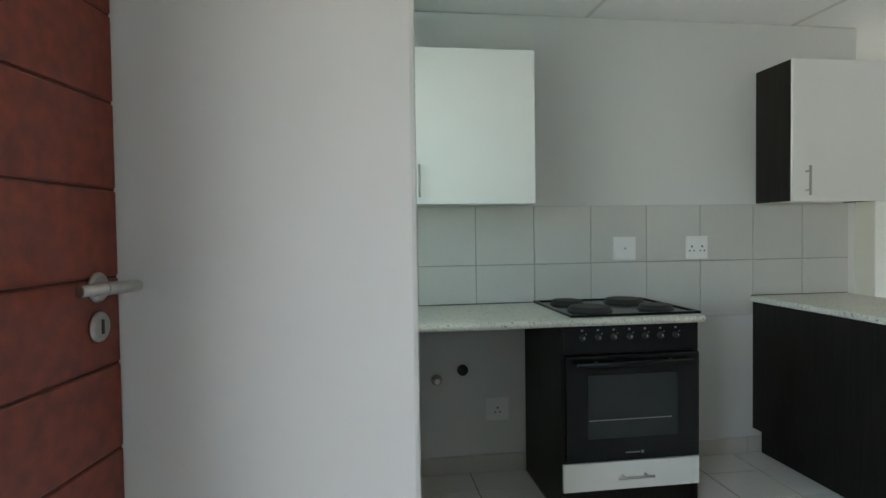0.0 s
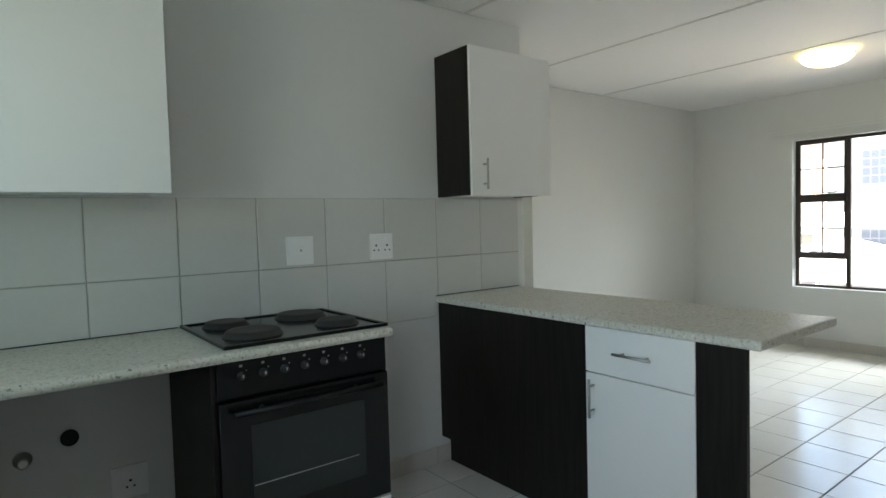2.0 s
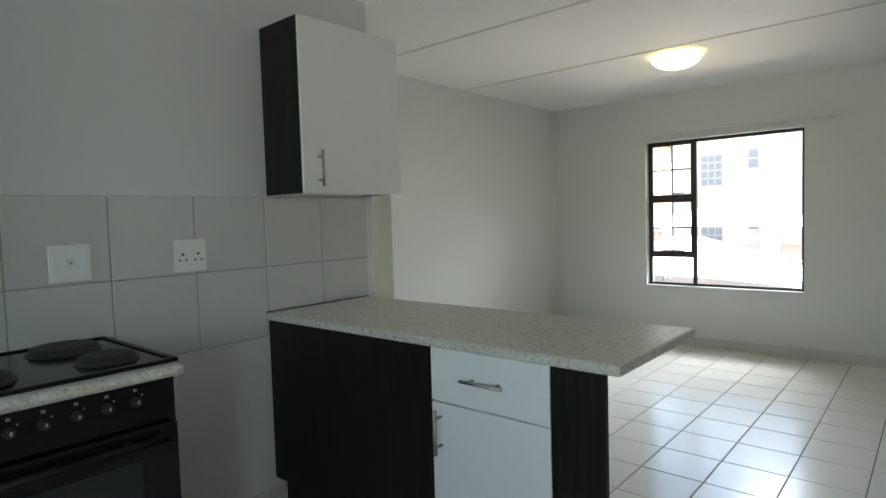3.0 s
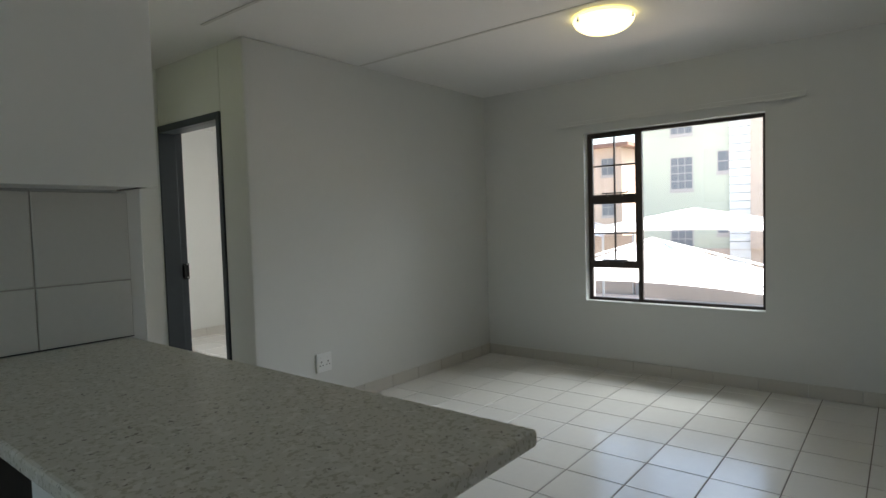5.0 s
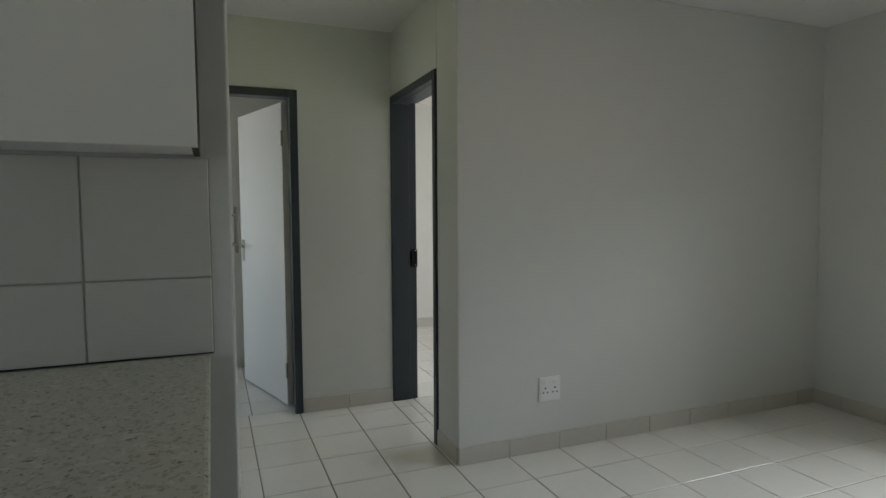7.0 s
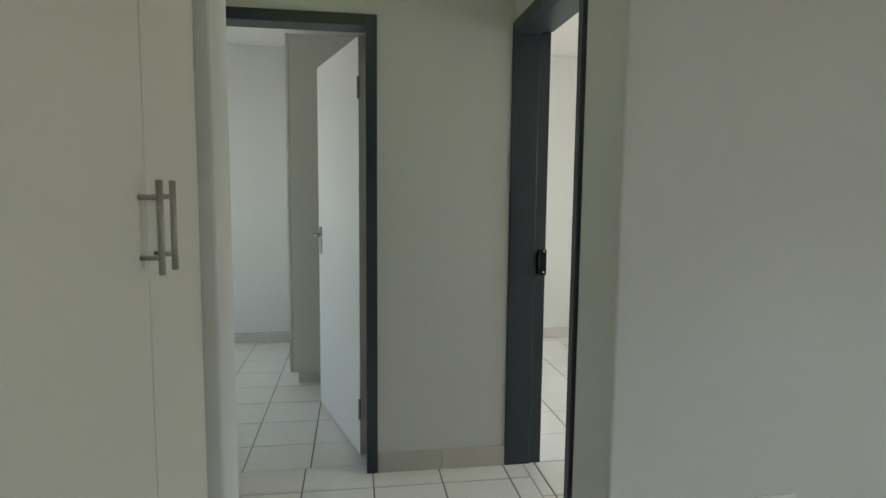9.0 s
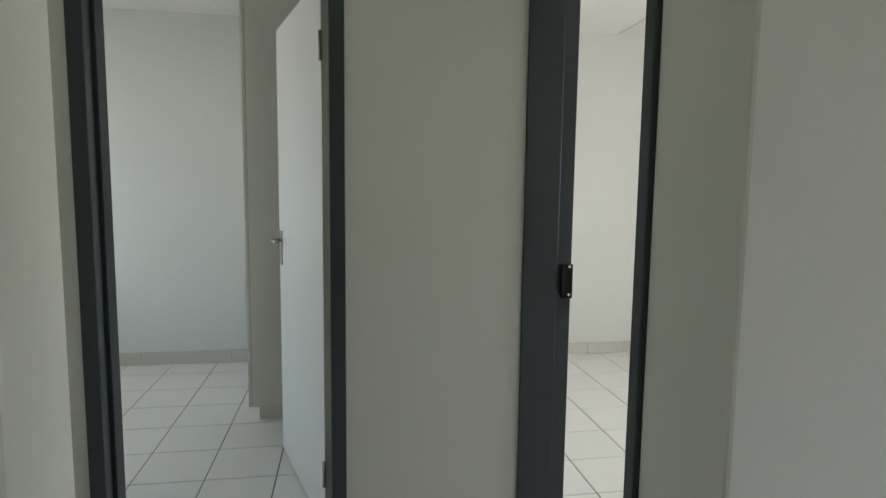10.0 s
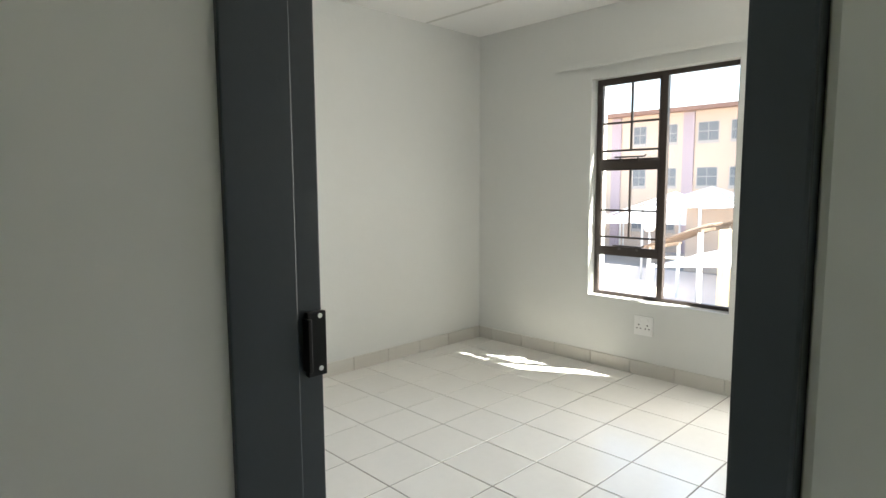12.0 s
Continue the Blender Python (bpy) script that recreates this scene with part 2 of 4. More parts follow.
# ---- shell ----
H = 2.508
FX, BX, BY = 3.80, 4.40, 4.48  # living room facade, second bedroom's facade and back wall
W1 = (-1.457, -0.055, 0.583, 2.043)
W2 = (2.44, 3.42, 0.50, 2.03)
PB = 2.10  # passage back wall
DX = 1.155  # passage side wall
D2 = (1.264, 2.10)
D1 = (-0.287, 0.53)
DH = 2.085
KX = -3.29
FILL_GAP = (-1.76, -0.66, 1.12, 2.10)  # unseen opening above the sink, added for the kitchen fill lamp
SY = -3.9
WALL = "white-painted plaster wall with a faint roller texture"

structure(boxes("wall_kitchen", PLASTER, [(-3.41, 0.055, 0, 0.10, 0, H)], bevel=0.006), "white-painted plaster kitchen wall behind the tiled splashback", "wall")
structure(boxes("wall_kitchen_side", PLASTER, [(KX - 0.12, KX, -1.80, FILL_GAP[0], 0, H), (KX - 0.12, KX, FILL_GAP[1], 0, 0, H), (KX - 0.12, KX, FILL_GAP[0], FILL_GAP[1], 0, FILL_GAP[2]), (KX - 0.12, KX, FILL_GAP[0], FILL_GAP[1], FILL_GAP[3], H)]), "white-painted plaster wall with an unseen opening added for fill light", "wall")
structure(boxes("wall_entry_nib", PLASTER, [(-4.0, -2.774, -1.92, -1.80, 0, H)], bevel=0.012), "white-painted plaster wall end beside the kitchen", "wall")
EX = -3.56
structure(boxes("wall_entry", PLASTER, [(EX - 0.15, EX, -2.78, -1.92, 0, H), (EX - 0.15, EX, SY, -3.62, 0, H), (EX - 0.15, EX, -3.62, -2.78, 2.05, H)]), "white-painted plaster wall with the entrance opening", "wall")
structure(boxes("wall_landing", PLASTER, [(EX - 1.4, EX - 1.3, SY, -1.6, -0.2, 1.0)]), "plain plaster parapet of the walkway outside the entrance", "wall")
structure(boxes("wall_south", PLASTER, [(EX - 0.15, FX + 0.2, SY - 0.15, SY, 0, H)]), WALL, "wall")


def prism(name, mat, pts, z0, z1, bevel=0.0):
    bm = bmesh.new()
    lo, hi = [bm.verts.new((x, y, z0)) for x, y in pts], [bm.verts.new((x, y, z1)) for x, y in pts]
    n = len(pts)
    for i in range(n):
        bm.faces.new((lo[i], lo[(i + 1) % n], hi[(i + 1) % n], hi[i]))
    bm.faces.new(lo[::-1]), bm.faces.new(hi)
    return finish(bm, name, mat, None, bevel)


def facade(name, x, t, y0, y1, win, mat=PLASTER):
    a, b, c, d = win
    return boxes(name, mat, [(x, x + t, y0, a, 0, H), (x, x + t, b, y1, 0, H), (x, x + t, a, b, 0, c), (x, x + t, a, b, d, H)])


structure(facade("wall_east", FX, 0.2, SY, 0.98, W1), "white-painted plaster wall around the living room window", "wall")
# past BX + 0.22 this is an added fin, shading the unseen bedroom opening
structure(prism("wall_living_north", PLASTER, ((DX, 0.98), (BX + 0.90, 0.98), (BX + 0.90, 1.10), (1.32, 1.10), (1.32, D2[0]), (DX, D2[0])), 0, H, 0.008), WALL, "wall")
structure(boxes("wall_passage_side", PLASTER, [(DX, 1.32, D2[0], D2[1], DH, H)]), WALL, "wall")
structure(boxes("wall_between_bedrooms", PLASTER, [(1.20, 1.32, PB, 4.75, 0, H)]), WALL, "wall")
structure(boxes("wall_passage_back", PLASTER, [(D1[1], 1.20, PB, 2.26, 0, H), (-0.9, D1[0], PB, 2.26, 0, H), (D1[0], D1[1], PB, 2.26, DH, H)]), WALL, "wall")
structure(boxes("wall_cupboard_nib", PLASTER, [(-0.75, 0.09, 0.96, 1.15, 0, H)], bevel=0.008), "white-painted plaster nib wall beside the linen cupboard", "wall")
structure(boxes("wall_passage_west", PLASTER, [(-0.9, -0.75, 0.10, PB, 0, H)]), WALL, "wall")
# the gap from y 1.25 to 2.25 is added for the bedroom fill lamp
structure(boxes("wall_bedroom_east", PLASTER, [(BX, BX + 0.22, 1.10, 1.25, 0, H), (BX, BX + 0.22, 2.25, W2[0], 0, H), (BX, BX + 0.22, W2[1], 4.75, 0, H), (BX, BX + 0.22, 1.25, 2.25, 0, W2[2]), (BX, BX + 0.22, 1.25, 2.25, W2[3], H), (BX, BX + 0.22, W2[0], W2[1], 0, W2[2]), (BX, BX + 0.22, W2[0], W2[1], W2[3], H)]), "white-painted plaster wall around the bedroom window, with an added unseen opening", "wall")
structure(boxes("wall_bedroom_north", PLASTER, [(1.32, BX, BY, BY + 0.15, 0, H)]), WALL, "wall")
structure(boxes("wall_small_bedroom_north", PLASTER, [(-2.3, 1.20, 4.59, 4.75, 0, H)]), WALL, "wall")
structure(boxes("wall_small_bedroom_west", PLASTER, [(-2.3, -2.1, 2.26, 2.7, 0, H), (-2.3, -2.1, 4.1, 4.59, 0, H), (-2.3, -2.1, 2.7, 4.1, 0, 0.6), (-2.3, -2.1, 2.7, 4.1, 2.05, H)]), WALL, "wall")
structure(boxes("wall_small_bedroom_south", PLASTER, [(-2.3, -0.9, 2.10, 2.26, 0, H)]), WALL, "wall")
# added out of sight: hood and upper fins that block the sun
structure(boxes("sun_screens", PLASTER, [(FX + 0.2, FX + 0.95, SY, 0.97, H + 0.10, H + 0.2), (BX + 0.22, BX + 0.90, 0.98, 1.10, H + 0.15, 6.5), (FX + 0.2, BX + 0.22, 0.98, 1.10, H + 0.15, 6.5)]), "plain unseen hood and upper fins added to keep the sun off the openings", "wall")
structure(boxes("outer_wall_below", PLASTER, [(3.8, 4.0, SY, 1.0, -3, -0.2), (4.4, 4.62, 1.0, 4.75, -3, -0.2), (3.9, 4.62, 0.98, 1.1, -3, 0.0)]), "plain outside wall of the storey below", "wall")

# unseen cover, added to hold back sky light at the entrance
structure(boxes("landing_sky_cover", PLASTER, [(EX - 1.5, EX - 0.15, SY - 0.15, -1.6, H, H + 0.15)]), "plain unseen slab added over the entrance to cut sky light", "slab")

bm = bmesh.new()
add_box(bm, -5.0, BX + 0.22, SY - 0.15, 4.75, H, H + 0.15)
for sx in (-1.63, -0.37, 0.89, 2.15):
    y1 = -0.002 if sx < 0 else 0.97
    add_box(bm, sx - 0.011, sx + 0.011, SY, y1, H - 0.004, H - 0.0005, 1)
for sx in (2.6, 3.8):
    add_box(bm, sx - 0.011, sx + 0.011, 1.11, BY - 0.01, H - 0.004, H - 0.0005, 1)
add_box(bm, -1.0, 1.18, 3.2, 3.222, H - 0.004, H - 0.0005, 1)
structure(finish(bm, "ceiling", [CEIL, STRIP]), "white ceiling boards with thin joint strips", "ceiling")

floor = boxes("floor", FLOORGROUT, [(-5.0, BX + 0.22, SY - 0.15, 4.75, -0.2, -0.003)])
structure(floor, "floor of off-white ceramic tiles with dark grout", "floor")


# ---- steel door frames ----
bm = bmesh.new()
# far jamb lies flush with the passage end wall, so only its reveal shows
x0, x1 = DX, 1.32
for r in ((x0 - 0.012, x0 + 0.03, D2[0], D2[0] + 0.041, 0, DH), (x0 + 0.03, x1 + 0.012, D2[0], D2[0] + 0.03, 0, DH), (x1 - 0.06, x1 + 0.012, D2[0] + 0.03, D2[0] + 0.045, 0, DH),
          (x0 - 0.012, x0 + 0.115, PB - 0.012, PB + 0.004, 0, DH), (x0 + 0.115, x1 + 0.004, PB - 0.003, PB + 0.012, 0, DH),
          (x0 - 0.012, x0 + 0.03, D2[0] + 0.041, PB - 0.012, DH - 0.05, DH), (x0 + 0.03, x0 + 0.115, D2[0] + 0.03, PB - 0.012, DH - 0.05, DH), (x0 + 0.115, x1 - 0.06, D2[0] + 0.03, PB - 0.003, DH - 0.035, DH), (x1 - 0.06, x1 + 0.012, D2[0] + 0.045, PB - 0.003, DH - 0.035, DH)):
    add_box(bm, *r)
fr2 = structure(finish(bm, "door_2", FRAME, bevel=0.003), "charcoal-painted pressed steel door frame, open", "door frame")
boxes("strike_plate", BLACK, [(1.286, 1.326, PB - 0.015, PB - 0.003, 0.931, 1.053), (1.281, 1.290, PB - 0.025, PB - 0.003, 0.943, 1.042)], fr2, bevel=0.002)
bm = bmesh.new()
for z in (0.945, 1.045):
    add_tube(bm, (1.312, PB - 0.0165, z), (1.312, PB - 0.0145, z), 0.005, 8)
tagged(finish(bm, "screw", CHROME, fr2), kind="stuff")

bm = bmesh.new()
y0, y1 = PB, 2.26
for xa, s in ((D1[0], 1), (D1[1], -1)):
    for a, b, c, d in ((0, 0.05, y0 - 0.012, y0 + 0.03), (0, 0.028, y0 + 0.03, y0 + 0.10), (0, 0.042, y0 + 0.10, y1 + 0.012)):
        add_box(bm, xa + s * a, xa + s * b, c, d, 0, DH)
add_box(bm, D1[0] + 0.05, D1[1] - 0.05, y0 - 0.012, y0 + 0.03, DH - 0.05, DH)
add_box(bm, D1[0] + 0.042, D1[1] - 0.042, y0 + 0.03, y1 + 0.012, DH - 0.035, DH)
fr1 = structure(finish(bm, "door_1", FRAME, bevel=0.003), "charcoal-painted pressed steel door frame, open", "door frame")

# entrance frame
structure(boxes("door_3", FRAME, [(EX - 0.16, EX + 0.01, -3.62, -3.58, 0, 2.05), (EX - 0.16, EX + 0.01, -2.82, -2.78, 0, 2.05), (EX - 0.16, EX + 0.01, -3.58, -2.82, 2.01, 2.05)], bevel=0.003), "charcoal-painted entrance door frame", "door frame")


# ---- interior door leaf of the small bedroom ----
def lever(bm, x, z, side, thick, mat=0):
    """Lever handle on a long plate, on one side of a leaf lying along local x."""
    s = side
    yf = 0 if s < 0 else thick
    add_box(bm, x - 0.02, x + 0.02, yf, yf + s * 0.006, z - 0.115, z + 0.045, mat)
    add_tube(bm, (x, yf, z), (x, yf + s * 0.045, z), 0.009, 12, mat)
    add_tube(bm, (x, yf + s * 0.045, z), (x - 0.115, yf + s * 0.045, z), 0.009, 12, mat)


leaf = boxes("bedroom_door", DOORPAINT, [(0, 0.81, 0, 0.04, 0.012, 2.035)], bevel=0.002)
bm = bmesh.new()
lever(bm, 0.755, 1.06, 1, 0.04)
lever(bm, 0.755, 1.06, -1, 0.04)
finish(bm, "door_handle", STEEL, leaf)
bm = bmesh.new()
for z in (0.25, 1.8):
    add_tube(bm, (-0.006, 0.044, z - 0.05), (-0.006, 0.044, z + 0.05), 0.007, 10)
tagged(finish(bm, "hinge", STEEL, leaf), kind="stuff")
leaf.matrix_world = pose(0.488, 2.275, 0, 0, 0, 106.8)
tagged(leaf, "white-painted flush door standing open, with steel lever handle", "door")

# ---- entrance leaf: horizontal boards with v-grooves ----
entrance = empty("entrance_door", -3.487, -2.73, 0)
entrance.matrix_world = pose(-3.484, -2.73, 0, 0, 0, 81.0)
bm = bmesh.new()
add_box(bm, 0, 0.8128, 0.000, 0.040, 0.01, 2.03)
finish(bm, "core", GROOVE, entrance)
for i in range(13):
    z0 = 0.012 + i * 0.1645 - 0.075
    za, zb = max(z0 + 0.0025, 0.012), min(z0 + 0.162, 2.028)
    if zb - za > 0.02:
        bm = bmesh.new()
        add_box(bm, 0, 0.813, -0.004, 0.012, za, zb)
        finish(bm, "plank", RED, entrance, bevel=0.003)
bm = bmesh.new()
for z in (1.238, 1.167):
    add_lathe(bm, (0.744, -0.004, z), ((0.028, 0), (0.028, 0.004), (0.024, 0.009)), 24, 0, "-Y")
add_tube(bm, (0.744, -0.012, 1.238), (0.746, -0.072, 1.239), 0.010, 14)
add_tube(bm, (0.754, -0.074, 1.240), (0.66, -0.070, 1.243), 0.0105, 14, 0, 0.0115)
add_tube(bm, (0.66, -0.070, 1.243), (0.612, -0.058, 1.243), 0.0115, 14, 0, 0.010)
finish(bm, "door_handle", STEEL, entrance, bevel=0.002)
boxes("keyhole", DARKHOLE, [(0.7405, 0.7475, -0.0145, -0.012, 1.154, 1.180)], entrance)
tagged(entrance, "red-stained timber plank entrance door standing open, steel lever handle", "door")


# ---- steel windows ----
def stay(bm, x, y, z):
    """Casement stay on its pegs."""
    add_box(bm, x - 0.032, x - 0.020, y - 0.115, y + 0.10, z + 0.020, z + 0.031)
    add_tube(bm, (x - 0.026, y - 0.115, z + 0.026), (x - 0.040, y - 0.135, z + 0.034), 0.006, 8)
    for s in (-0.07, 0.06):
        add_tube(bm, (x - 0.026, y + s, z - 0.004), (x - 0.026, y + s, z + 0.03), 0.005, 8)
        add_box(bm, x - 0.03, x, y + s - 0.010, y + s + 0.010, z - 0.004, z + 0.004)


def window(name, x, win, mull, trans, bars_h, bar_y, label):
    y0, y1, z0, z1 = win
    bm = bmesh.new()
    p, d = 0.030, 0.032
    for r in ((x, x + d, y0, y0 + p, z0, z1), (x, x + d, y1 - p, y1, z0, z1), (x, x + d, y0 + p, y1 - p, z0, z0 + p), (x, x + d, y0 + p, y1 - p, z1 - p, z1), (x - 0.004, x + d, mull - 0.019, mull + 0.019, z0 + p, z1 - p)):
        add_box(bm, *r)
    for z in trans:
        add_box(bm, x - 0.003, x + d, mull + 0.019, y1 - p, z - 0.024, z + 0.024)
    tops = [(trans[0] + 0.024, z1 - p), (trans[1] + 0.024, trans[0] - 0.024)]
    for (a, b), hs in zip(tops, bars_h):
        # opening sash
        for r in ((x - 0.008, x + 0.018, mull + 0.019, mull + 0.037, a, b), (x - 0.008, x + 0.018, y1 - p - 0.018, y1 - p, a, b), (x - 0.008, x + 0.018, mull + 0.037, y1 - p - 0.018, a, a + 0.016), (x - 0.008, x + 0.018, mull + 0.037, y1 - p - 0.018, b - 0.016, b)):
            add_box(bm, *r)
        low = min(hs) if len(hs) > 1 else a + 0.016
        add_box(bm, x, x + 0.016, bar_y - 0.007, bar_y + 0.007, low, b - 0.016)
        for h in hs:
            add_box(bm, x - 0.001, x + 0.015, mull + 0.037, y1 - p - 0.018, h - 0.007, h + 0.007)
        stay(bm, x - 0.006, bar_y, a)
    ob = structure(finish(bm, name, WINFRAME, bevel=0.0015), label, "window")
    zs = [z0 + p, trans[1], trans[0], z1 - p]
    panes = [(y0 + p, mull - 0.019, z0 + p, z1 - p)] + [(mull + 0.019, y1 - p, a, b) for a, b in zip(zs, zs[1:])]
    for a, b, c, e in panes:
        pane = boxes("pane", GLASS, [(x + 0.0185, x + 0.0215, a, b, c, e)], ob)
        pane.visible_shadow = False
    boxes("sill", PLASTIC, [(x - 0.075, x - 0.002, y0 + 0.002, y1 - 0.002, z0 - 0.001, z0 + 0.006)], ob)
    return ob


window("window_1", FX + 0.08, W1, -0.515, (1.467, 0.896), ((1.755,), (1.172,)), -0.295, "brown-painted steel casement window with small panes, closed")
window("window_2", BX + 0.08, W2, 2.92, (1.434, 0.819), ((1.722, 1.531), (1.115, 0.926)), 3.155, "brown-painted steel casement window with small panes, closed")


# ---- curtain rails ----
def rail(x, y0, y1, z):
    bm = bmesh.new()
    add_box(bm, x - 0.012, x + 0.008, y0, y1, z - 0.018, z + 0.018)
    add_box(bm, x - 0.018, x - 0.012, y0, y1, z - 0.024, z - 0.012)
    for i in range(4):
        y = y0 + 0.1 + (y1 - y0 - 0.2) * i / 3
        add_box(bm, x + 0.008, x + 0.058, y - 0.010, y + 0.010, z - 0.004, z + 0.010)
    return tagged(finish(bm, "curtain_rail", PLASTER, bevel=0.002), "white painted curtain rail fixed above a window", "curtain rail", "curtain rails above the windows")


rail(FX - 0.058, -1.72, 0.172, 2.122)
rail(BX - 0.058, 2.18, 3.68, 2.122)


# ---- ceiling lamps ----
def ceiling_lamp(x, y, r, mat):
    e = empty("ceiling_lamp", x, y, H)
    bm = bmesh.new()
    add_lathe(bm, (x, y, H), ((r * 0.82, -0.0005), (r * 0.82, -0.014), (r * 0.78, -0.017)), 40)
    base = finish(bm, "base", PLASTIC)
    bm = bmesh.new()
    add_lathe(bm, (x, y, H), [(r * math.cos(a), -0.016 - 0.085 * math.sin(a)) for a in [i * math.pi / 2 / 12 for i in range(12)]] + [(r * 0.04, -0.1012)], 48)
    shade = finish(bm, "shade", mat)
    bm = bmesh.new()
    for i in range(3):
        a = i * math.tau / 3 + 0.5
        c, s = math.cos(a), math.sin(a)
        add_tube(bm, (x + c * r * 0.97, y + s * r * 0.97, H - 0.02), (x + c * r * 1.01, y + s * r * 1.01, H - 0.045), 0.008, 8)
    clips = tagged(finish(bm, "clip", CHROME), kind="stuff")
    return tagged(under(e, base, shade, clips), "round domed glass ceiling lamp, lit warm yellow", "ceiling lamp", "lit ceiling lamps")


ceiling_lamp(2.41, -0.84, 0.178, LAMPGLASS)
ceiling_lamp(0.33, 1.32, 0.135, LAMPGLASS2)


# ---- handles, sockets ----
def bar_handle(bm, a, b, out, r=0.006, mat=0):
    """Bar handle between a and b, on two posts that stand off by the vector out."""
    a, b, o = Vector(a), Vector(b), Vector(out)
    add_tube(bm, a + o, b + o, r, 12, mat)
    for k in (0.18, 0.82):
        p = a.lerp(b, k)
        add_tube(bm, p, p + o, r * 0.85, 10, mat)


def plate(name, m, w, h, pins, label, category):
    """Wall plate in local x (width) and z, its back on y = 0, facing -y."""
    ob = boxes(name, PLASTIC, [(-w / 2, w / 2, -0.010, 0, -h / 2, h / 2), (-w / 2 + 0.010, w / 2 - 0.010, -0.013, -0.010, -h / 2 + 0.010, h / 2 - 0.010)], bevel=0.003)
    bm = bmesh.new()
    if pins == "switch":
        add_box(bm, -0.014, 0.014, -0.017, -0.012, -0.016, 0.016)
        finish(bm, "rocker", PLASTIC, ob, bevel=0.002)
        bm = bmesh.new()
        add_box(bm, -0.005, 0.005, -0.018, -0.0165, -0.004, 0.006)
        finish(bm, "mark", GROUT, ob)
    else:
        for cx in pins:
            for dx, dz, r in ((0, 0.006, 0.0055), (-0.013, -0.018, 0.0045), (0.013, -0.018, 0.0045)):
                add_tube(bm, (cx + dx, -0.0138, dz), (cx + dx, -0.012, dz), r, 10)
        tagged(finish(bm, "pin_hole", DARKHOLE, ob), kind="stuff")
        for cx in pins:
            boxes("rocker", PLASTIC, [(cx - 0.008, cx + 0.008, -0.0165, -0.012, 0.030, 0.046)], ob, bevel=0.001)
    ob.matrix_world = m
    return tagged(ob, label, category)


SOCK = "white plastic double wall socket with round pin holes"
plate("isolator_switch", pose(-1.42, -0.008, 1.220), 0.132, 0.132, "switch", "white plastic cooker isolator switch on the tiles", "switch")
plate("wall_socket", pose(-0.981, -0.008, 1.219), 0.132, 0.132, (-0.034, 0.030), SOCK, "socket")
plate("wall_socket", pose(-2.962, -0.008, 1.213), 0.132, 0.132, (-0.034, 0.030), SOCK, "socket")
plate("wall_socket", pose(-2.162, 0, 0.350), 0.128, 0.128, (0.0,), "white plastic wall socket under the worktop", "socket")
plate("wall_socket", pose(1.697, 0.98, 0.345), 0.132, 0.132, (-0.030, 0.030), SOCK, "socket")
plate("wall_socket", pose(BX, 2.98, 0.345, 0, 0, -90), 0.132, 0.132, (-0.030, 0.030), SOCK, "socket")

bm = bmesh.new()
add_lathe(bm, (-2.498, 0, 0.524), ((0.030, 0), (0.030, 0.004), (0.018, 0.012), (0.016, 0.03), (0.019, 0.032), (0.019, 0.05), (0.012, 0.052)), 24, 0, "-Y")
tagged(finish(bm, "water_valve", STEEL), "chrome capped washing machine water valve on the wall", "valve")
bm = bmesh.new()
add_lathe(bm, (-2.353, 0, 0.571), ((0.030, 0), (0.030, 0.012), (0.026, 0.012), (0.024, 0.002)), 24, 0, "-Y")
tagged(finish(bm, "waste_outlet", DARKHOLE), "dark open plastic waste pipe outlet in the wall", "pipe")

# ---- kitchen: worktops ----
CT = 0.93
wt = boxes("worktop", TOP, [(-2.678, -1.322, -0.652, -0.002, CT - 0.034, CT)], bevel=0.014)
tagged(wt, "beige speckled post-formed worktop beside the hob", "worktop")
SINK = (-3.20, -2.735, -1.20, -0.28)
wt2 = prism("worktop", TOP, [(-2.757, -0.002), (-2.684, -0.002), (-2.684, -0.655), (-2.767, -1.597), (-2.785, -1.797), (-2.885, -1.797)], CT - 0.034, CT, 0.006)
boxes("worktop_back", TOP, [(KX + 0.002, -2.762, -0.285, -0.002, CT - 0.034, CT - 0.001), (KX + 0.002, -3.24, -1.797, -0.286, CT - 0.034, CT - 0.001), (-3.238, -2.84, -1.795, -1.215, CT - 0.034, CT - 0.002)], wt2)
tagged(wt2, "beige speckled post-formed worktop around the sink", "worktop")
tagged(boxes("joint_strip", ALU, [(-2.686, -2.676, -0.655, -0.004, CT - 0.03, CT + 0.002)]), "thin aluminium joint strip between the worktops", "trim", kind="structure")
# sink with bowl and drainer
sk = empty("kitchen_sink", -2.97, -0.7, CT)
xa, xb, ya, yb = SINK
bowl = (-3.15, -2.86, -1.16, -0.74)
rows = [(xa, xb, yb - 0.03, yb, CT, CT + 0.006), (xa, xb, ya, ya + 0.03, CT, CT + 0.006), (xa, xa + 0.04, ya + 0.03, yb - 0.03, CT, CT + 0.006), (xb - 0.04, xb, ya + 0.03, yb - 0.03, CT, CT + 0.006)]
rim = boxes("rim", STEEL, rows, bevel=0.003)
bx0, bx1, by0, by1 = bowl
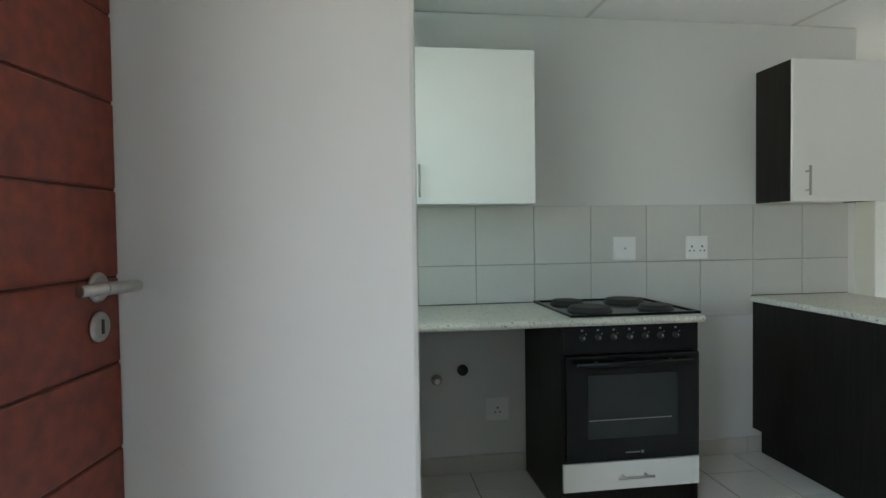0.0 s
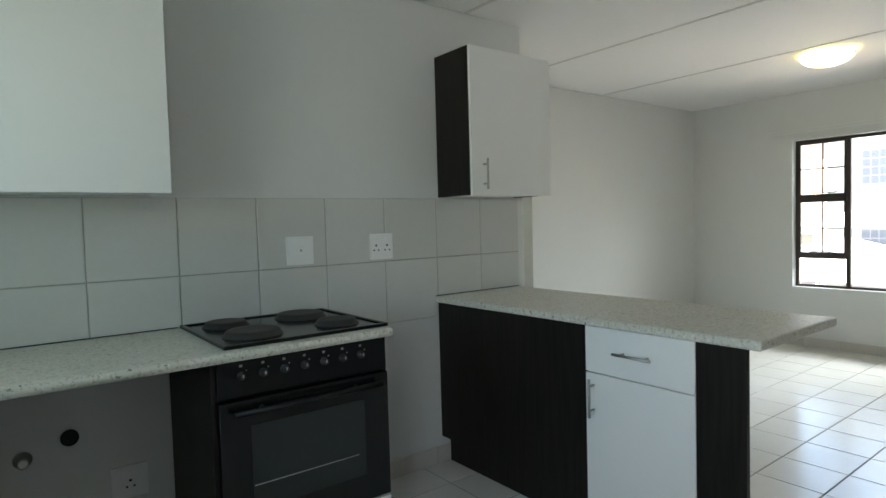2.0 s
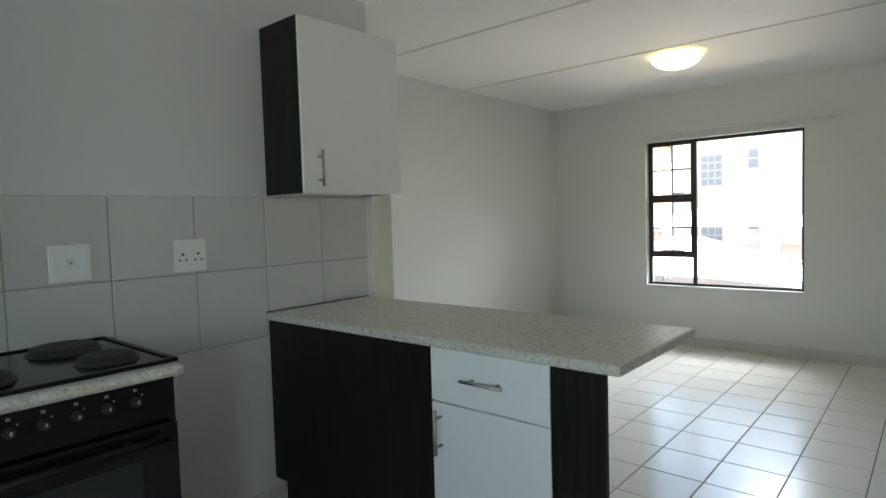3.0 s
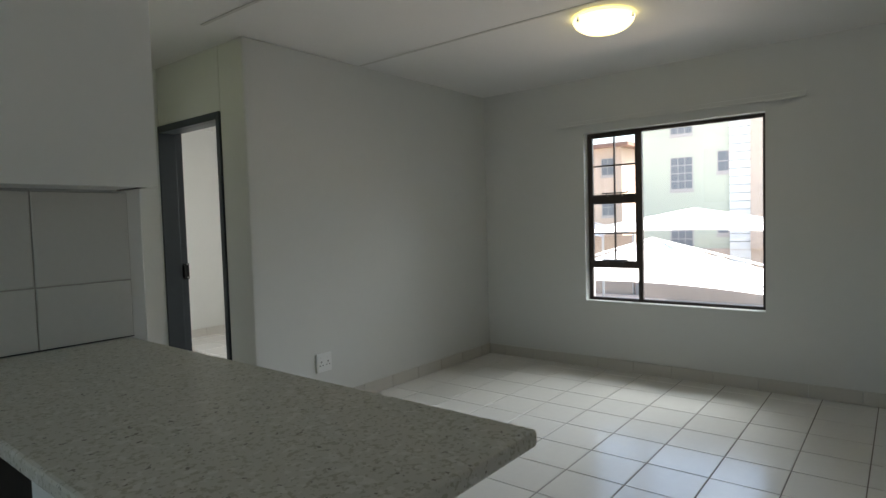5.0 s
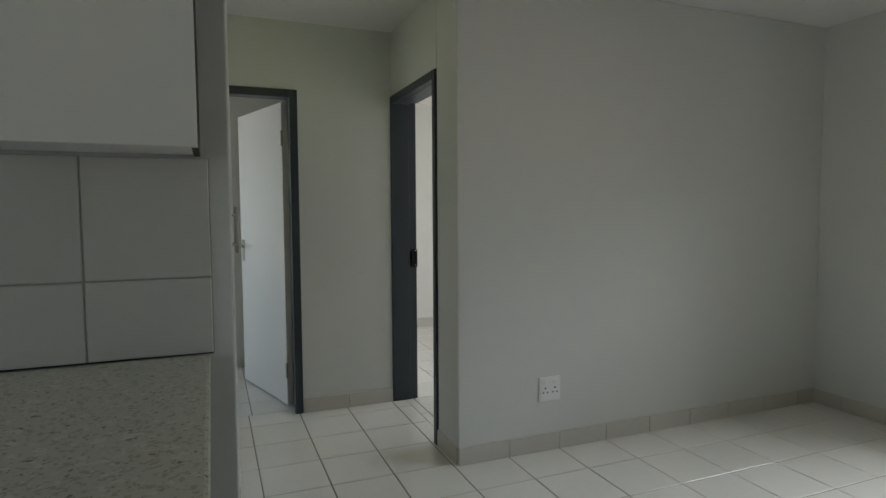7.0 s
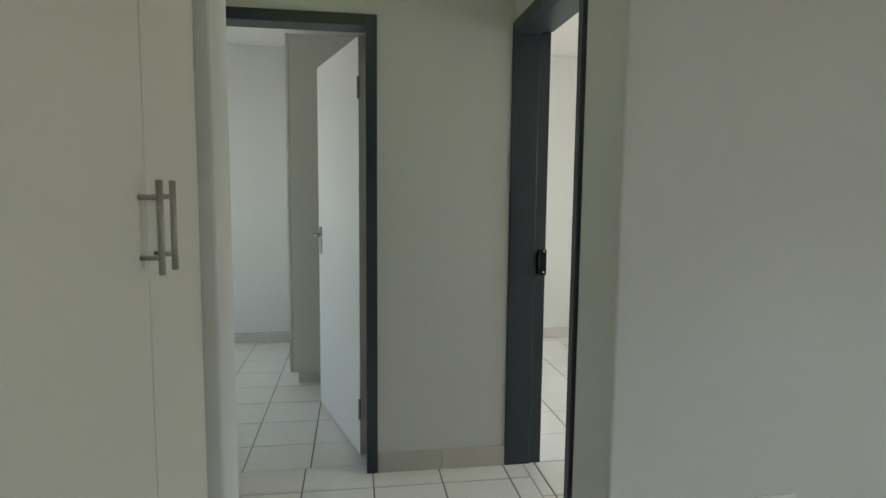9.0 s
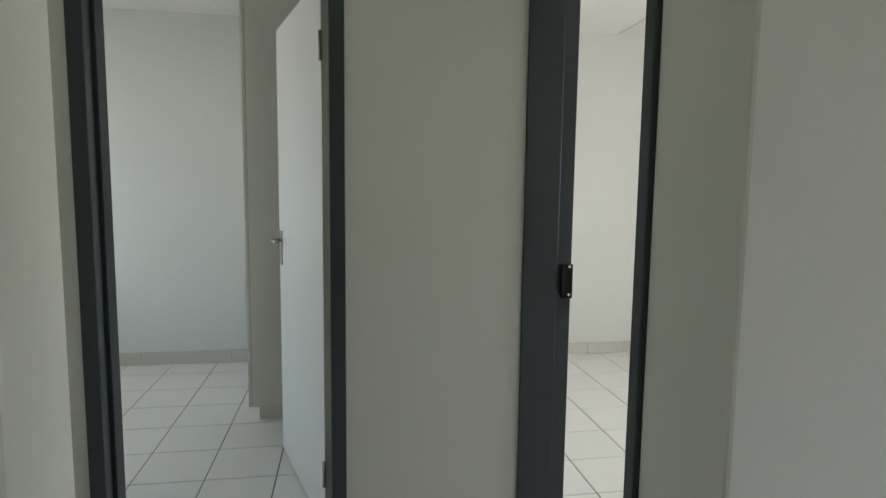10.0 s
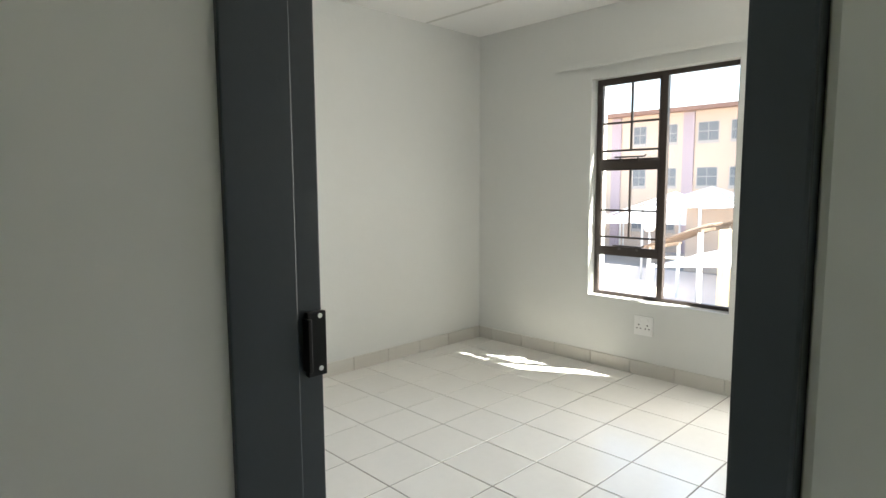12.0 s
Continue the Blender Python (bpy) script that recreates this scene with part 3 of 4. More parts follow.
rows = [(bx0, bx0 + 0.004, by0, by1, CT - 0.16, CT), (bx1 - 0.004, bx1, by0, by1, CT - 0.16, CT), (bx0, bx1, by0, by0 + 0.004, CT - 0.16, CT), (bx0, bx1, by1 - 0.004, by1, CT - 0.16, CT), (bx0, bx1, by0, by1, CT - 0.166, CT - 0.16), (xa + 0.04, bx0, by0, by1, CT - 0.004, CT), (bx1, xb - 0.04, by0, by1, CT - 0.004, CT), (xa + 0.04, xb - 0.04, by1, yb - 0.03, CT - 0.006, CT - 0.002), (xa + 0.04, xb - 0.04, ya + 0.03, by0, CT - 0.006, CT - 0.002)]
bowl_ob = boxes("bowl", STEEL, rows)
under(sk, rim, bowl_ob)
sk.matrix_world = Matrix.Translation((-2.735, -0.28, 0)) @ pose(0, 0, 0, 0, 0, -4.8) @ Matrix.Translation((2.735, 0.28, 0)) @ Matrix.Translation(sk.location)
tagged(sk, "stainless steel inset kitchen sink with drainer", "sink")


def base_front(name, rows, mat, parent, bevel=0.0015):
    ob = boxes(name, mat, rows, bevel=bevel)
    return under(parent, ob) and ob


sc = empty("sink_cabinet", -2.98, -0.9, 0)
body = boxes("body", WENGE, [(-3.26, -2.735, -1.59, -0.66, 0.15, CT - 0.036), (-3.26, -2.79, -1.585, -0.67, 0.0, 0.15)])
under(sc, body)
for i in range(2):
    ya = -1.585 + i * 0.350
    d = boxes("door", CREAM, [(-2.735, -2.717, ya + 0.002, ya + 0.348, 0.15, CT - 0.045)], bevel=0.0015)
    bm = bmesh.new()
    yh = ya + (0.04 if i % 2 else 0.31)
    bar_handle(bm, (-2.717, yh, 0.62), (-2.717, yh, 0.775), (0.032, 0, 0))
    h = finish(bm, "handle", STEEL)
    under(sc, d)
    h.parent = d
sc.matrix_world = Matrix.Translation((-2.70, -0.66, 0)) @ pose(0, 0, 0, 0, 0, -4.8) @ Matrix.Translation((2.70, 0.66, 0)) @ Matrix.Translation(sc.location)
tagged(sc, "white kitchen sink base cabinet with steel bar handles", "cabinet")


# ---- wall cabinets ----
def wall_cabinet(x0, x1, doors, side, z0=1.468, z1=2.222, depth=0.30):
    e = empty("wall_cabinet", (x0 + x1) / 2, -depth / 2, z0)
    t = 0.016
    body = boxes("body", [side, WHITE], [(x0, x0 + t, -depth + 0.019, -0.009, z0, z1, 0), (x1 - t, x1, -depth + 0.019, -0.009, z0, z1, 0), (x0 + t, x1 - t, -depth + 0.019, -0.009, z0 + 0.004, z0 + 0.020, 1), (x0 + t, x1 - t, -depth + 0.019, -0.009, z1 - t, z1 - 0.001, 1), (x0 + t, x1 - t, -0.014, -0.009, z0 + 0.02, z1 - t, 1)], bevel=0.0008)
    under(e, body)
    for a, b, hx in doors:
        d = boxes("door", WHITE, [(a + 0.0015, b - 0.0015, -depth, -depth + 0.017, z0 - 0.004, z1)], bevel=0.0015)
        under(e, d)
        bm = bmesh.new()
        bar_handle(bm, (hx, -depth, z0 + 0.028), (hx, -depth, z0 + 0.185), (0, -0.032, 0))
        h = finish(bm, "handle", STEEL)
        h.parent = d
    return e


tagged(wall_cabinet(-3.27, -2.022, ((-3.27, -2.647, -2.697), (-2.647, -2.022, -2.608)), WHITE), "white two-door kitchen wall cabinet with steel bar handles", "wall cabinet", "kitchen wall cabinets")
tagged(wall_cabinet(-0.607, -0.020, ((-0.607, -0.020, -0.527),), WENGE_H), "white-doored wall cabinet with dark wenge sides", "wall cabinet", "kitchen wall cabinets")

# ---- oven housing, oven, hob ----
oh = empty("oven_cabinet", -1.67, -0.3, 0)
side1 = boxes("side_panel", WENGE_H, [(-2.003, -1.987, -0.598, -0.012, 0, CT - 0.036)], bevel=0.001)
side2 = boxes("side_panel", WENGE_H, [(-1.352, -1.336, -0.598, -0.012, 0, CT - 0.036)], bevel=0.001)
plinth = boxes("plinth", WENGE, [(-1.987, -1.352, -0.555, -0.54, 0, 0.132)])
drawer = boxes("drawer_front", WHITE, [(-2.000, -1.340, -0.617, -0.599, 0.135, 0.262)], bevel=0.0015)
inside = boxes("shelf", WENGE, [(-1.987, -1.352, -0.53, -0.02, 0.13, 0.15)])
under(oh, side1, side2, plinth, drawer, inside)
bm = bmesh.new()
bar_handle(bm, (-1.750, -0.617, 0.198), (-1.578, -0.617, 0.198), (0, -0.030, 0))
finish(bm, "handle", STEEL).parent = drawer
tagged(oh, "dark wenge oven housing with white warming drawer", "cabinet")

ov = empty("oven", -1.67, -0.3, 0.27)
ov_body = boxes("body", BLACK, [(-1.985, -1.354, -0.585, -0.03, 0.272, CT - 0.040)])
panel = boxes("control_panel", BLACK, [(-1.985, -1.340, -0.608, -0.586, 0.765, CT - 0.036)], bevel=0.003)
odoor = boxes("door", BLACKGLASS, [(-1.985, -1.340, -0.618, -0.586, 0.270, 0.757)], bevel=0.004)
under(ov, ov_body, panel, odoor)
boxes("glass_panel", OVENGLASS, [(-1.885, -1.448, -0.6215, -0.6185, 0.375, 0.668)], odoor, bevel=0.001)
boxes("shelf_rail", STEEL, [(-1.880, -1.480, -0.6227, -0.6217, 0.459, 0.4625)], odoor)
boxes("nameplate", STEEL, [(-1.705, -1.635, -0.6190, -0.6183, 0.302, 0.307), (-1.628, -1.616, -0.6190, -0.6183, 0.298, 0.311)], odoor)
bm = bmesh.new()
bar_handle(bm, (-1.945, -0.618, 0.722), (-1.385, -0.618, 0.722), (0, -0.034, 0), 0.011)
finish(bm, "handle", BLACK, odoor)
for i in range(7):
    x = -1.906 + i * 0.0755
    bm = bmesh.new()
    add_lathe(bm, (x, -0.608, 0.838), ((0.015, 0), (0.015, 0.005), (0.012, 0.007), (0.010, 0.022), (0.008, 0.024)), 20, 0, "-Y")
    add_box(bm, x - 0.0022, x + 0.0022, -0.6340, -0.6315, 0.836, 0.846, 1)
    k = finish(bm, "knob", [DARKHOLE, GROUT])
    under(ov, k)
    boxes("dial_mark", GROUT, [(x - 0.005, x + 0.005, -0.6088, -0.608, 0.868, 0.876), (x + 0.016, x + 0.021, -0.6088, -0.608, 0.852, 0.857)], k)
tagged(ov, "black built-in electric oven with glass door and knobs", "oven")

hob = empty("hob", -1.64, -0.31, CT)
base = boxes("base", BLACKGLASS, [(-1.958, -1.322, -0.607, -0.022, CT + 0.0005, CT + 0.008), (-1.958, -1.940, -0.607, -0.022, CT + 0.008, CT + 0.014), (-1.340, -1.322, -0.607, -0.022, CT + 0.008, CT + 0.014), (-1.940, -1.340, -0.607, -0.589, CT + 0.008, CT + 0.014), (-1.940, -1.340, -0.040, -0.022, CT + 0.008, CT + 0.014)], bevel=0.003)
under(hob, base)
for x, y, r in ((-1.80, -0.435, 0.098), (-1.815, -0.165, 0.080), (-1.500, -0.175, 0.098), (-1.465, -0.445, 0.078)):
    bm = bmesh.new()
    add_lathe(bm, (x, y, CT + 0.008), ((r + 0.010, 0), (r + 0.010, 0.004), (r + 0.004, 0.007), (r, 0.018), (r - 0.006, 0.022), (r - 0.03, 0.0225), (0.03, 0.0205)), 40)
    under(hob, finish(bm, "hotplate", IRON))
tagged(hob, "black four-plate electric hob set in the worktop", "hob")

# ---- peninsula ----
R = 0.010
arc = [(-0.012 - R + R * math.sin(a), -1.718 + R - R * math.cos(a)) for a in [i * math.pi / 12 for i in range(7)]]
pn = prism("worktop", TOP, [(-0.642, -0.009), (-0.642, -1.718), *arc, (-0.012, -0.009)], CT - 0.034, CT, 0.008)
tagged(pn, "beige speckled peninsula worktop with rounded front edge", "worktop")
pc = empty("peninsula_cabinet", -0.34, -0.85, 0)
PX = -0.62
pbody = boxes("body", WENGE_H, [(PX, PX + 0.018, -1.008, -0.002, 0.147, CT - 0.036), (PX + 0.05, PX + 0.066, -1.486, -0.014, 0, 0.147), (PX + 0.02, -0.30, -1.484, -1.010, 0.147, 0.165), (PX + 0.02, -0.30, -1.026, -1.010, 0.165, CT - 0.036), (PX + 0.02, -0.30, -1.486, -1.470, 0.165, CT - 0.036)], bevel=0.001)
pend = boxes("end_panel", WENGE_H, [(PX - 0.002, PX + 0.020, -1.663, -1.490, 0.0, CT - 0.036)], bevel=0.001)
pback = boxes("back_panel", WENGE_H, [(-0.298, -0.282, -1.486, -0.012, 0.0, CT - 0.036)])
pdoor = boxes("door", WHITE, [(PX - 0.002, PX + 0.016, -1.487, -1.0105, 0.148, 0.699)], bevel=0.0015)
pdraw = boxes("drawer_front", WHITE, [(PX - 0.002, PX + 0.016, -1.487, -1.0105, 0.704, CT - 0.038)], bevel=0.0015)
under(pc, pbody, pend, pback, pdoor, pdraw)
bm = bmesh.new()
bar_handle(bm, (PX - 0.002, -1.165, 0.800), (PX - 0.002, -1.330, 0.800), (-0.032, 0, 0))
finish(bm, "handle", STEEL).parent = pdraw
bm = bmesh.new()
bar_handle(bm, (PX - 0.002, -1.050, 0.520), (PX - 0.002, -1.050, 0.678), (-0.032, 0, 0))
finish(bm, "handle", STEEL).parent = pdoor
tagged(pc, "dark wenge peninsula base cabinet with white drawer and door", "cabinet")

# ---- linen cupboard in the passage ----
lc = empty("linen_cupboard", -0.3, 0.5, 0)
lbody = boxes("body", CREAM, [(-0.55, 0.030, 0.102, 0.118, 0.02, 2.45), (-0.55, 0.030, 0.942, 0.958, 0.02, 2.45), (-0.55, -0.534, 0.118, 0.942, 0.02, 2.45), (-0.53, 0.030, 0.118, 0.942, 2.434, 2.45), (-0.53, 0.01, 0.118, 0.942, 0.0, 0.09)])
under(lc, lbody)
for a, b, hy in ((0.104, 0.590, 0.552), (0.594, 0.955, 0.627)):
    d = boxes("door", CREAM, [(0.034, 0.052, a, b, 0.095, 2.45)], bevel=0.0018)
    under(lc, d)
    bm = bmesh.new()
    bar_handle(bm, (0.052, hy, 1.169), (0.052, hy, 1.338), (0.036, 0, 0))
    h = finish(bm, "handle", STEEL)
    h.parent = d
tagged(lc, "cream built-in linen cupboard with two doors and bar handles", "cupboard")

# ---- wardrobe in the small bedroom ----
wd = empty("wardrobe", 0.55, 3.7, 0)
wb = boxes("body", CREAM, [(-0.005, 0.013, 3.40, 4.57, 0.09, 2.32), (0.013, 1.19, 3.415, 4.57, 2.30, 2.32), (1.17, 1.188, 3.415, 4.57, 0.09, 2.30), (0.013, 1.17, 4.55, 4.57, 0.09, 2.30), (0.013, 1.17, 3.42, 4.55, 0.09, 0.108)], bevel=0.001)
wk = boxes("plinth", CREAM, [(0.045, 1.18, 3.45, 3.47, 0, 0.09), (0.045, 0.063, 3.47, 4.56, 0, 0.09)])
under(wd, wb, wk)
for i in range(2):
    under(wd, boxes("door", CREAM, [(0.016 + i * 0.585, 0.598 + i * 0.585, 3.397, 3.414, 0.092, 2.30)], bevel=0.0015))
tagged(wd, "cream built-in bedroom wardrobe on a recessed plinth", "wardrobe")

# ---- outside ----
GZ = -3.0
structure(boxes("ground", ASPHALT, [(4.62, 3000, -2500, 2500, GZ - 0.2, GZ), (-2500, 4.62, -2500, 2500, GZ - 0.2, GZ)]), "grey asphalt ground of the parking court", "ground")

structure(boxes("pavement", PAVING, [(4.63, 13.6, -30, 40, GZ, GZ + 0.03), (13.6, 29.6, 7.2, 40, GZ, GZ + 0.03)]), "pale sunlit concrete paving along the building", "pavement")


def far_window(parent, x, y, z, w, h, grid=(2, 3)):
    fr = boxes("window", FARFRAME, [(x - 0.03, x + 0.05, y - w / 2 - 0.06, y + w / 2 + 0.06, z - h / 2 - 0.18, z - h / 2 - 0.02), (x - 0.02, x + 0.03, y - w / 2 - 0.03, y - w / 2 + 0.03, z - h / 2, z + h / 2), (x - 0.02, x + 0.03, y + w / 2 - 0.03, y + w / 2 + 0.03, z - h / 2, z + h / 2)]
               + [(x - 0.02, x + 0.03, y - w / 2 + 0.03 + (w - 0.06) * i / grid[0] - 0.015, y - w / 2 + 0.03 + (w - 0.06) * i / grid[0] + 0.015, z - h / 2, z + h / 2) for i in range(1, grid[0])]
               + [(x - 0.02, x + 0.03, y - w / 2 + 0.03, y + w / 2 - 0.03, z - h / 2 + h * i / grid[1] - 0.02, z - h / 2 + h * i / grid[1] + 0.02) for i in range(0, grid[1] + 1)], parent)
    boxes("pane", FARGLASS, [(x - 0.010, x + 0.010, y - w / 2, y + w / 2, z - h / 2, z + h / 2)], fr)
    return fr


GXB = 29.0
gb = boxes("apartment_block", GREENWALL, [(GXB, GXB + 9, 4.25, 8.35, -0.4, 9.2)])
boxes("roof", ROOF, [(GXB - 0.3, GXB + 9.3, 0.5, 8.6, 9.2, 9.5)], gb)
boxes("stone_base", STONE, [(GXB - 0.1, GXB + 9, 0.5, 8.4, GZ, -0.4)], gb)
boxes("brick_stair_tower", STONE, [(GXB - 0.25, GXB + 8, 0.5, 3.35, -0.4, 9.2)], gb)
for i in range(26):
    boxes("cladding_board", PANEL, [(GXB - 0.15, GXB + 0.2, 3.36, 4.24, -1.2 + i * 0.38, -1.2 + i * 0.38 + 0.355)], gb)
for z, zs in ((0.45, 0.8), (3.3, 3.75), (6.0, 6.3)):
    far_window(gb, GXB, 6.45, z, 1.05, 1.55, (3, 4))
    far_window(gb, GXB, 4.55, zs, 0.5, 0.95, (1, 2))
tagged(gb, "pale green rendered apartment block with barred windows", "building")

bb = boxes("brick_block", BRICK, [(38, 47, 13.0, 40, GZ, 6.0)])
boxes("roof", ROOF, [(37.3, 47.7, 12.3, 40.7, 6.0, 6.25)], bb)
for y in (17.0, 22.0, 27.0):
    boxes("pilaster", PLUM, [(37.9, 38.05, y - 0.35, y + 0.35, GZ, 5.95)], bb)
for z in (-1.0, 1.9, 4.7):
    for y in (14.0, 15.8, 18.2, 20.3, 23.6, 25.4, 28.6, 30.4, 33.0):
        far_window(bb, 38, y, z, 1.25 if int(y) % 2 else 0.9, 1.15, (2, 2))
tagged(bb, "three-storey brick apartment block with plum pilasters", "building")


def carport(cx, cy, w, d, low, high):
    """White tensioned net on a four-post frame: a shallow peak with sagging edges."""
    e = empty("carport", cx, cy, GZ)
    bm = bmesh.new()
    n = 14
    grid = {}
    for i in range(n + 1):
        for j in range(n + 1):
            u, v = i / n * 2 - 1, j / n * 2 - 1
            k = max(abs(u), abs(v))
            s = 1 - k
            edge = (1 - min(abs(u), abs(v)) ** 2 / max(k, 1e-3) ** 2) * k
            z = low + (high - low) * (s ** 1.15) + 0.22 * edge * k
            inset = 0.10 * (1 - (v * v if abs(u) >= abs(v) else u * u))
            grid[i, j] = bm.verts.new((cx + u * d / 2 * (1 - inset * (abs(u) >= abs(v))), cy + v * w / 2 * (1 - inset * (abs(v) > abs(u))), z))
    for i in range(n):
        for j in range(n):
            bm.faces.new((grid[i, j], grid[i + 1, j], grid[i + 1, j + 1], grid[i, j + 1]))
    net = finish(bm, "net", SHADENET)
    mod = net.modifiers.new("cloth", "SOLIDIFY")
    mod.thickness = 0.01
    bm = bmesh.new()
    for sx in (-1, 1):
        for sy in (-1, 1):
            add_tube(bm, (cx + sx * d / 2, cy + sy * w / 2, GZ), (cx + sx * d / 2, cy + sy * w / 2, low + 0.1), 0.05, 10)
            add_tube(bm, (cx + sx * d / 2, cy + sy * w / 2, low + 0.02), (cx, cy, high - 0.03), 0.03, 8)
    posts = finish(bm, "post", PANEL)
    return tagged(under(e, net, posts), "white shade-net carport on steel posts", "carport", "carports in the parking court")


carport(17.2, 3.9, 8.0, 5.0, -0.75, 0.62)
carport(24.0, 4.5, 10.0, 5.0, 0.50, 1.55)
carport(33.0, 15.5, 9.0, 5.0, -0.9, 1.0)
carport(33.5, 24.0, 7.0, 5.0, -0.9, 1.0)
carport(28.0, 11.6, 4.6, 4.0, 0.30, 1.30)
for i in range(8):
    structure(boxes("parking_line", LINE, [(19.0, 23.5, -6 + i * 2.6, -5.88 + i * 2.6, GZ + 0.002, GZ + 0.006)]), "white painted parking bay line", "road marking")
structure(boxes("boundary_wall", BOUNDARY, [(20.9, 21.15, 8.0, 8.62, GZ, -0.16)], bevel=0.02), "yellow rendered garden wall end", "wall")
structure(boxes("garden_wall", STONE, [(30.0, 30.25, 9.3, 13.6, GZ, 0.15), (29.97, 30.28, 9.28, 13.62, 0.15, 0.22)], bevel=0.01), "brown stone garden wall behind the carports", "wall")


def pergola():
    """Weathered slats laid on two sloping beams and posts."""
    e = empty("pergola", 21.3, 9.6, GZ)
    slope = lambda y: 0.02 - 0.39 * (y - 8.7)
    bm = bmesh.new()
    for x in (20.2, 22.6):
        for y in (8.9, 10.7):
            add_box(bm, x - 0.05, x + 0.05, y - 0.05, y + 0.05, GZ, slope(y) - 0.10)
    under(e, finish(bm, "post", PANEL, bevel=0.006))
    for i in range(11):
        x = 20.1 + i * 0.26
        bm = bmesh.new()
        add_tube(bm, (x, 8.7, slope(8.7) + 0.012 * (i % 3)), (x, 11.0, slope(11.0) + 0.015 * (i % 2)), 0.045, 8)
        under(e, finish(bm, "slat", TIMBER))
    for y in (8.9, 10.7):
        bm = bmesh.new()
        add_box(bm, 20.0, 22.8, y - 0.04, y + 0.04, slope(y) - 0.16, slope(y) - 0.055)
        under(e, finish(bm, "beam", TIMBER, bevel=0.005))
    return tagged(e, "weathered brown timber pergola with pole slats", "pergola")


def yard_lamp(x, y, z):
    """Post lamp with a white bowl-shaped shade."""
    e = empty("street_lamp", x, y, GZ)
    bm = bmesh.new()
    add_lathe(bm, (x, y, 0), ((0.07, GZ), (0.06, GZ + 0.3), (0.035, GZ + 0.32), (0.03, z - 0.16)), 14)
    post = finish(bm, "post", PANEL)
    bm = bmesh.new()
    add_lathe(bm, (x, y, z), ((0.05, -0.17), (0.14, -0.15), (0.20, -0.02), (0.25, 0.13), (0.23, 0.16), (0.05, 0.18)), 24)
    shade = finish(bm, "shade", PANEL)
    return tagged(under(e, post, shade), "white bowl-shaped lamp on a post in the yard", "street lamp")


pergola()
yard_lamp(20.6, 10.9, -0.16)

# ---- pieces: wall tiles, skirting tiles, floor tiles ----
def tile_mesh(name, w, h, t, mat, ch=0.002):
    """Tile in local x and z, its back on y = 0, with chamfered edges."""
    bm = bmesh.new()
    a = [bm.verts.new((x, 0, z)) for x, z in ((0, 0), (w, 0), (w, h), (0, h))]
    b = [bm.verts.new((x, -t + ch, z)) for x, z in ((0, 0), (w, 0), (w, h), (0, h))]
    c = [bm.verts.new((x, -t, z)) for x, z in ((ch, ch), (w - ch, ch), (w - ch, h - ch), (ch, h - ch))]
    for p, q in ((a, b), (b, c)):
        for i in range(4):
            bm.faces.new((p[i], p[(i + 1) % 4], q[(i + 1) % 4], q[i]))
    bm.faces.new(c)
    bmesh.ops.recalc_face_normals(bm, faces=bm.faces)
    me = bpy.data.meshes.new(name)
    bm.to_mesh(me)
    bm.free()
    me.materials.append(mat)
    return me


MESHES = {}


def tile(name, w, h, t, mat, m, parent):
    key = (name, round(w, 3), round(h, 3), t, mat.name)
    if key not in MESHES:
        MESHES[key] = tile_mesh(name, w, h, t, mat)
    ob = new(name, MESHES[key])
    ob.matrix_basis = m
    ob.parent = parent
    return ob


splash = structure(boxes("splashback", GROUT, [(KX, 0.0, -0.0052, -0.0005, 0.932, 1.463), (-1.320, -0.640, -0.005, -0.0005, 0.818, 0.932)]), "tiled kitchen splashback of grey-beige glazed tiles", "splashback")
XS = [KX, -3.235, -2.913, -2.590, -2.272, -1.944, -1.615, -1.284, -0.955, -0.623, -0.305, 0.0]
for xa, xb in zip(XS, XS[1:]):
    w = xb - xa - 0.005
    tile("tile", w, 0.318, 0.0085, WALLTILE, pose(xa + 0.0025, -0.0006, 1.1445), splash)
    low = 0.8195 if -1.31 < xa < -0.64 else 0.933
    tile("tile", w, 1.1395 - low, 0.0085, WALLTILE, pose(xa + 0.0025, -0.0006, low), splash)

structure(boxes("sealant_line", DARKHOLE, [(-2.68, -1.96, -0.0115, -0.0088, 0.9305, 0.934), (-0.638, -0.002, -0.0115, -0.0088, 0.9305, 0.9345)]), "thin dark joint between worktop and tiles", "trim")
baseboard = structure(boxes("baseboard", GROUT, [(-1.334, -0.60, -0.006, -0.0005, 0, 0.094)]), "skirting of grey-beige ceramic tiles", "skirting")


def skirting(x0, y0, x1, y1, first=0.3, step=0.313, h=0.096):
    """Skirting tiles along a wall from one end to the other; the wall is on the left of the way."""
    way = Vector((x1 - x0, y1 - y0, 0))
    length = way.length
    ang = math.degrees(math.atan2(way.y, way.x))
    s, e = 0.0, min(first, length)
    while s < length - 0.01:
        tile("skirting_tile", e - s - 0.003, h, 0.010, SKIRT, pose(x0, y0, 0, 0, 0, ang) @ pose(s + 0.0015, -0.0005, 0), baseboard)
        s, e = e, min(e + step, length)


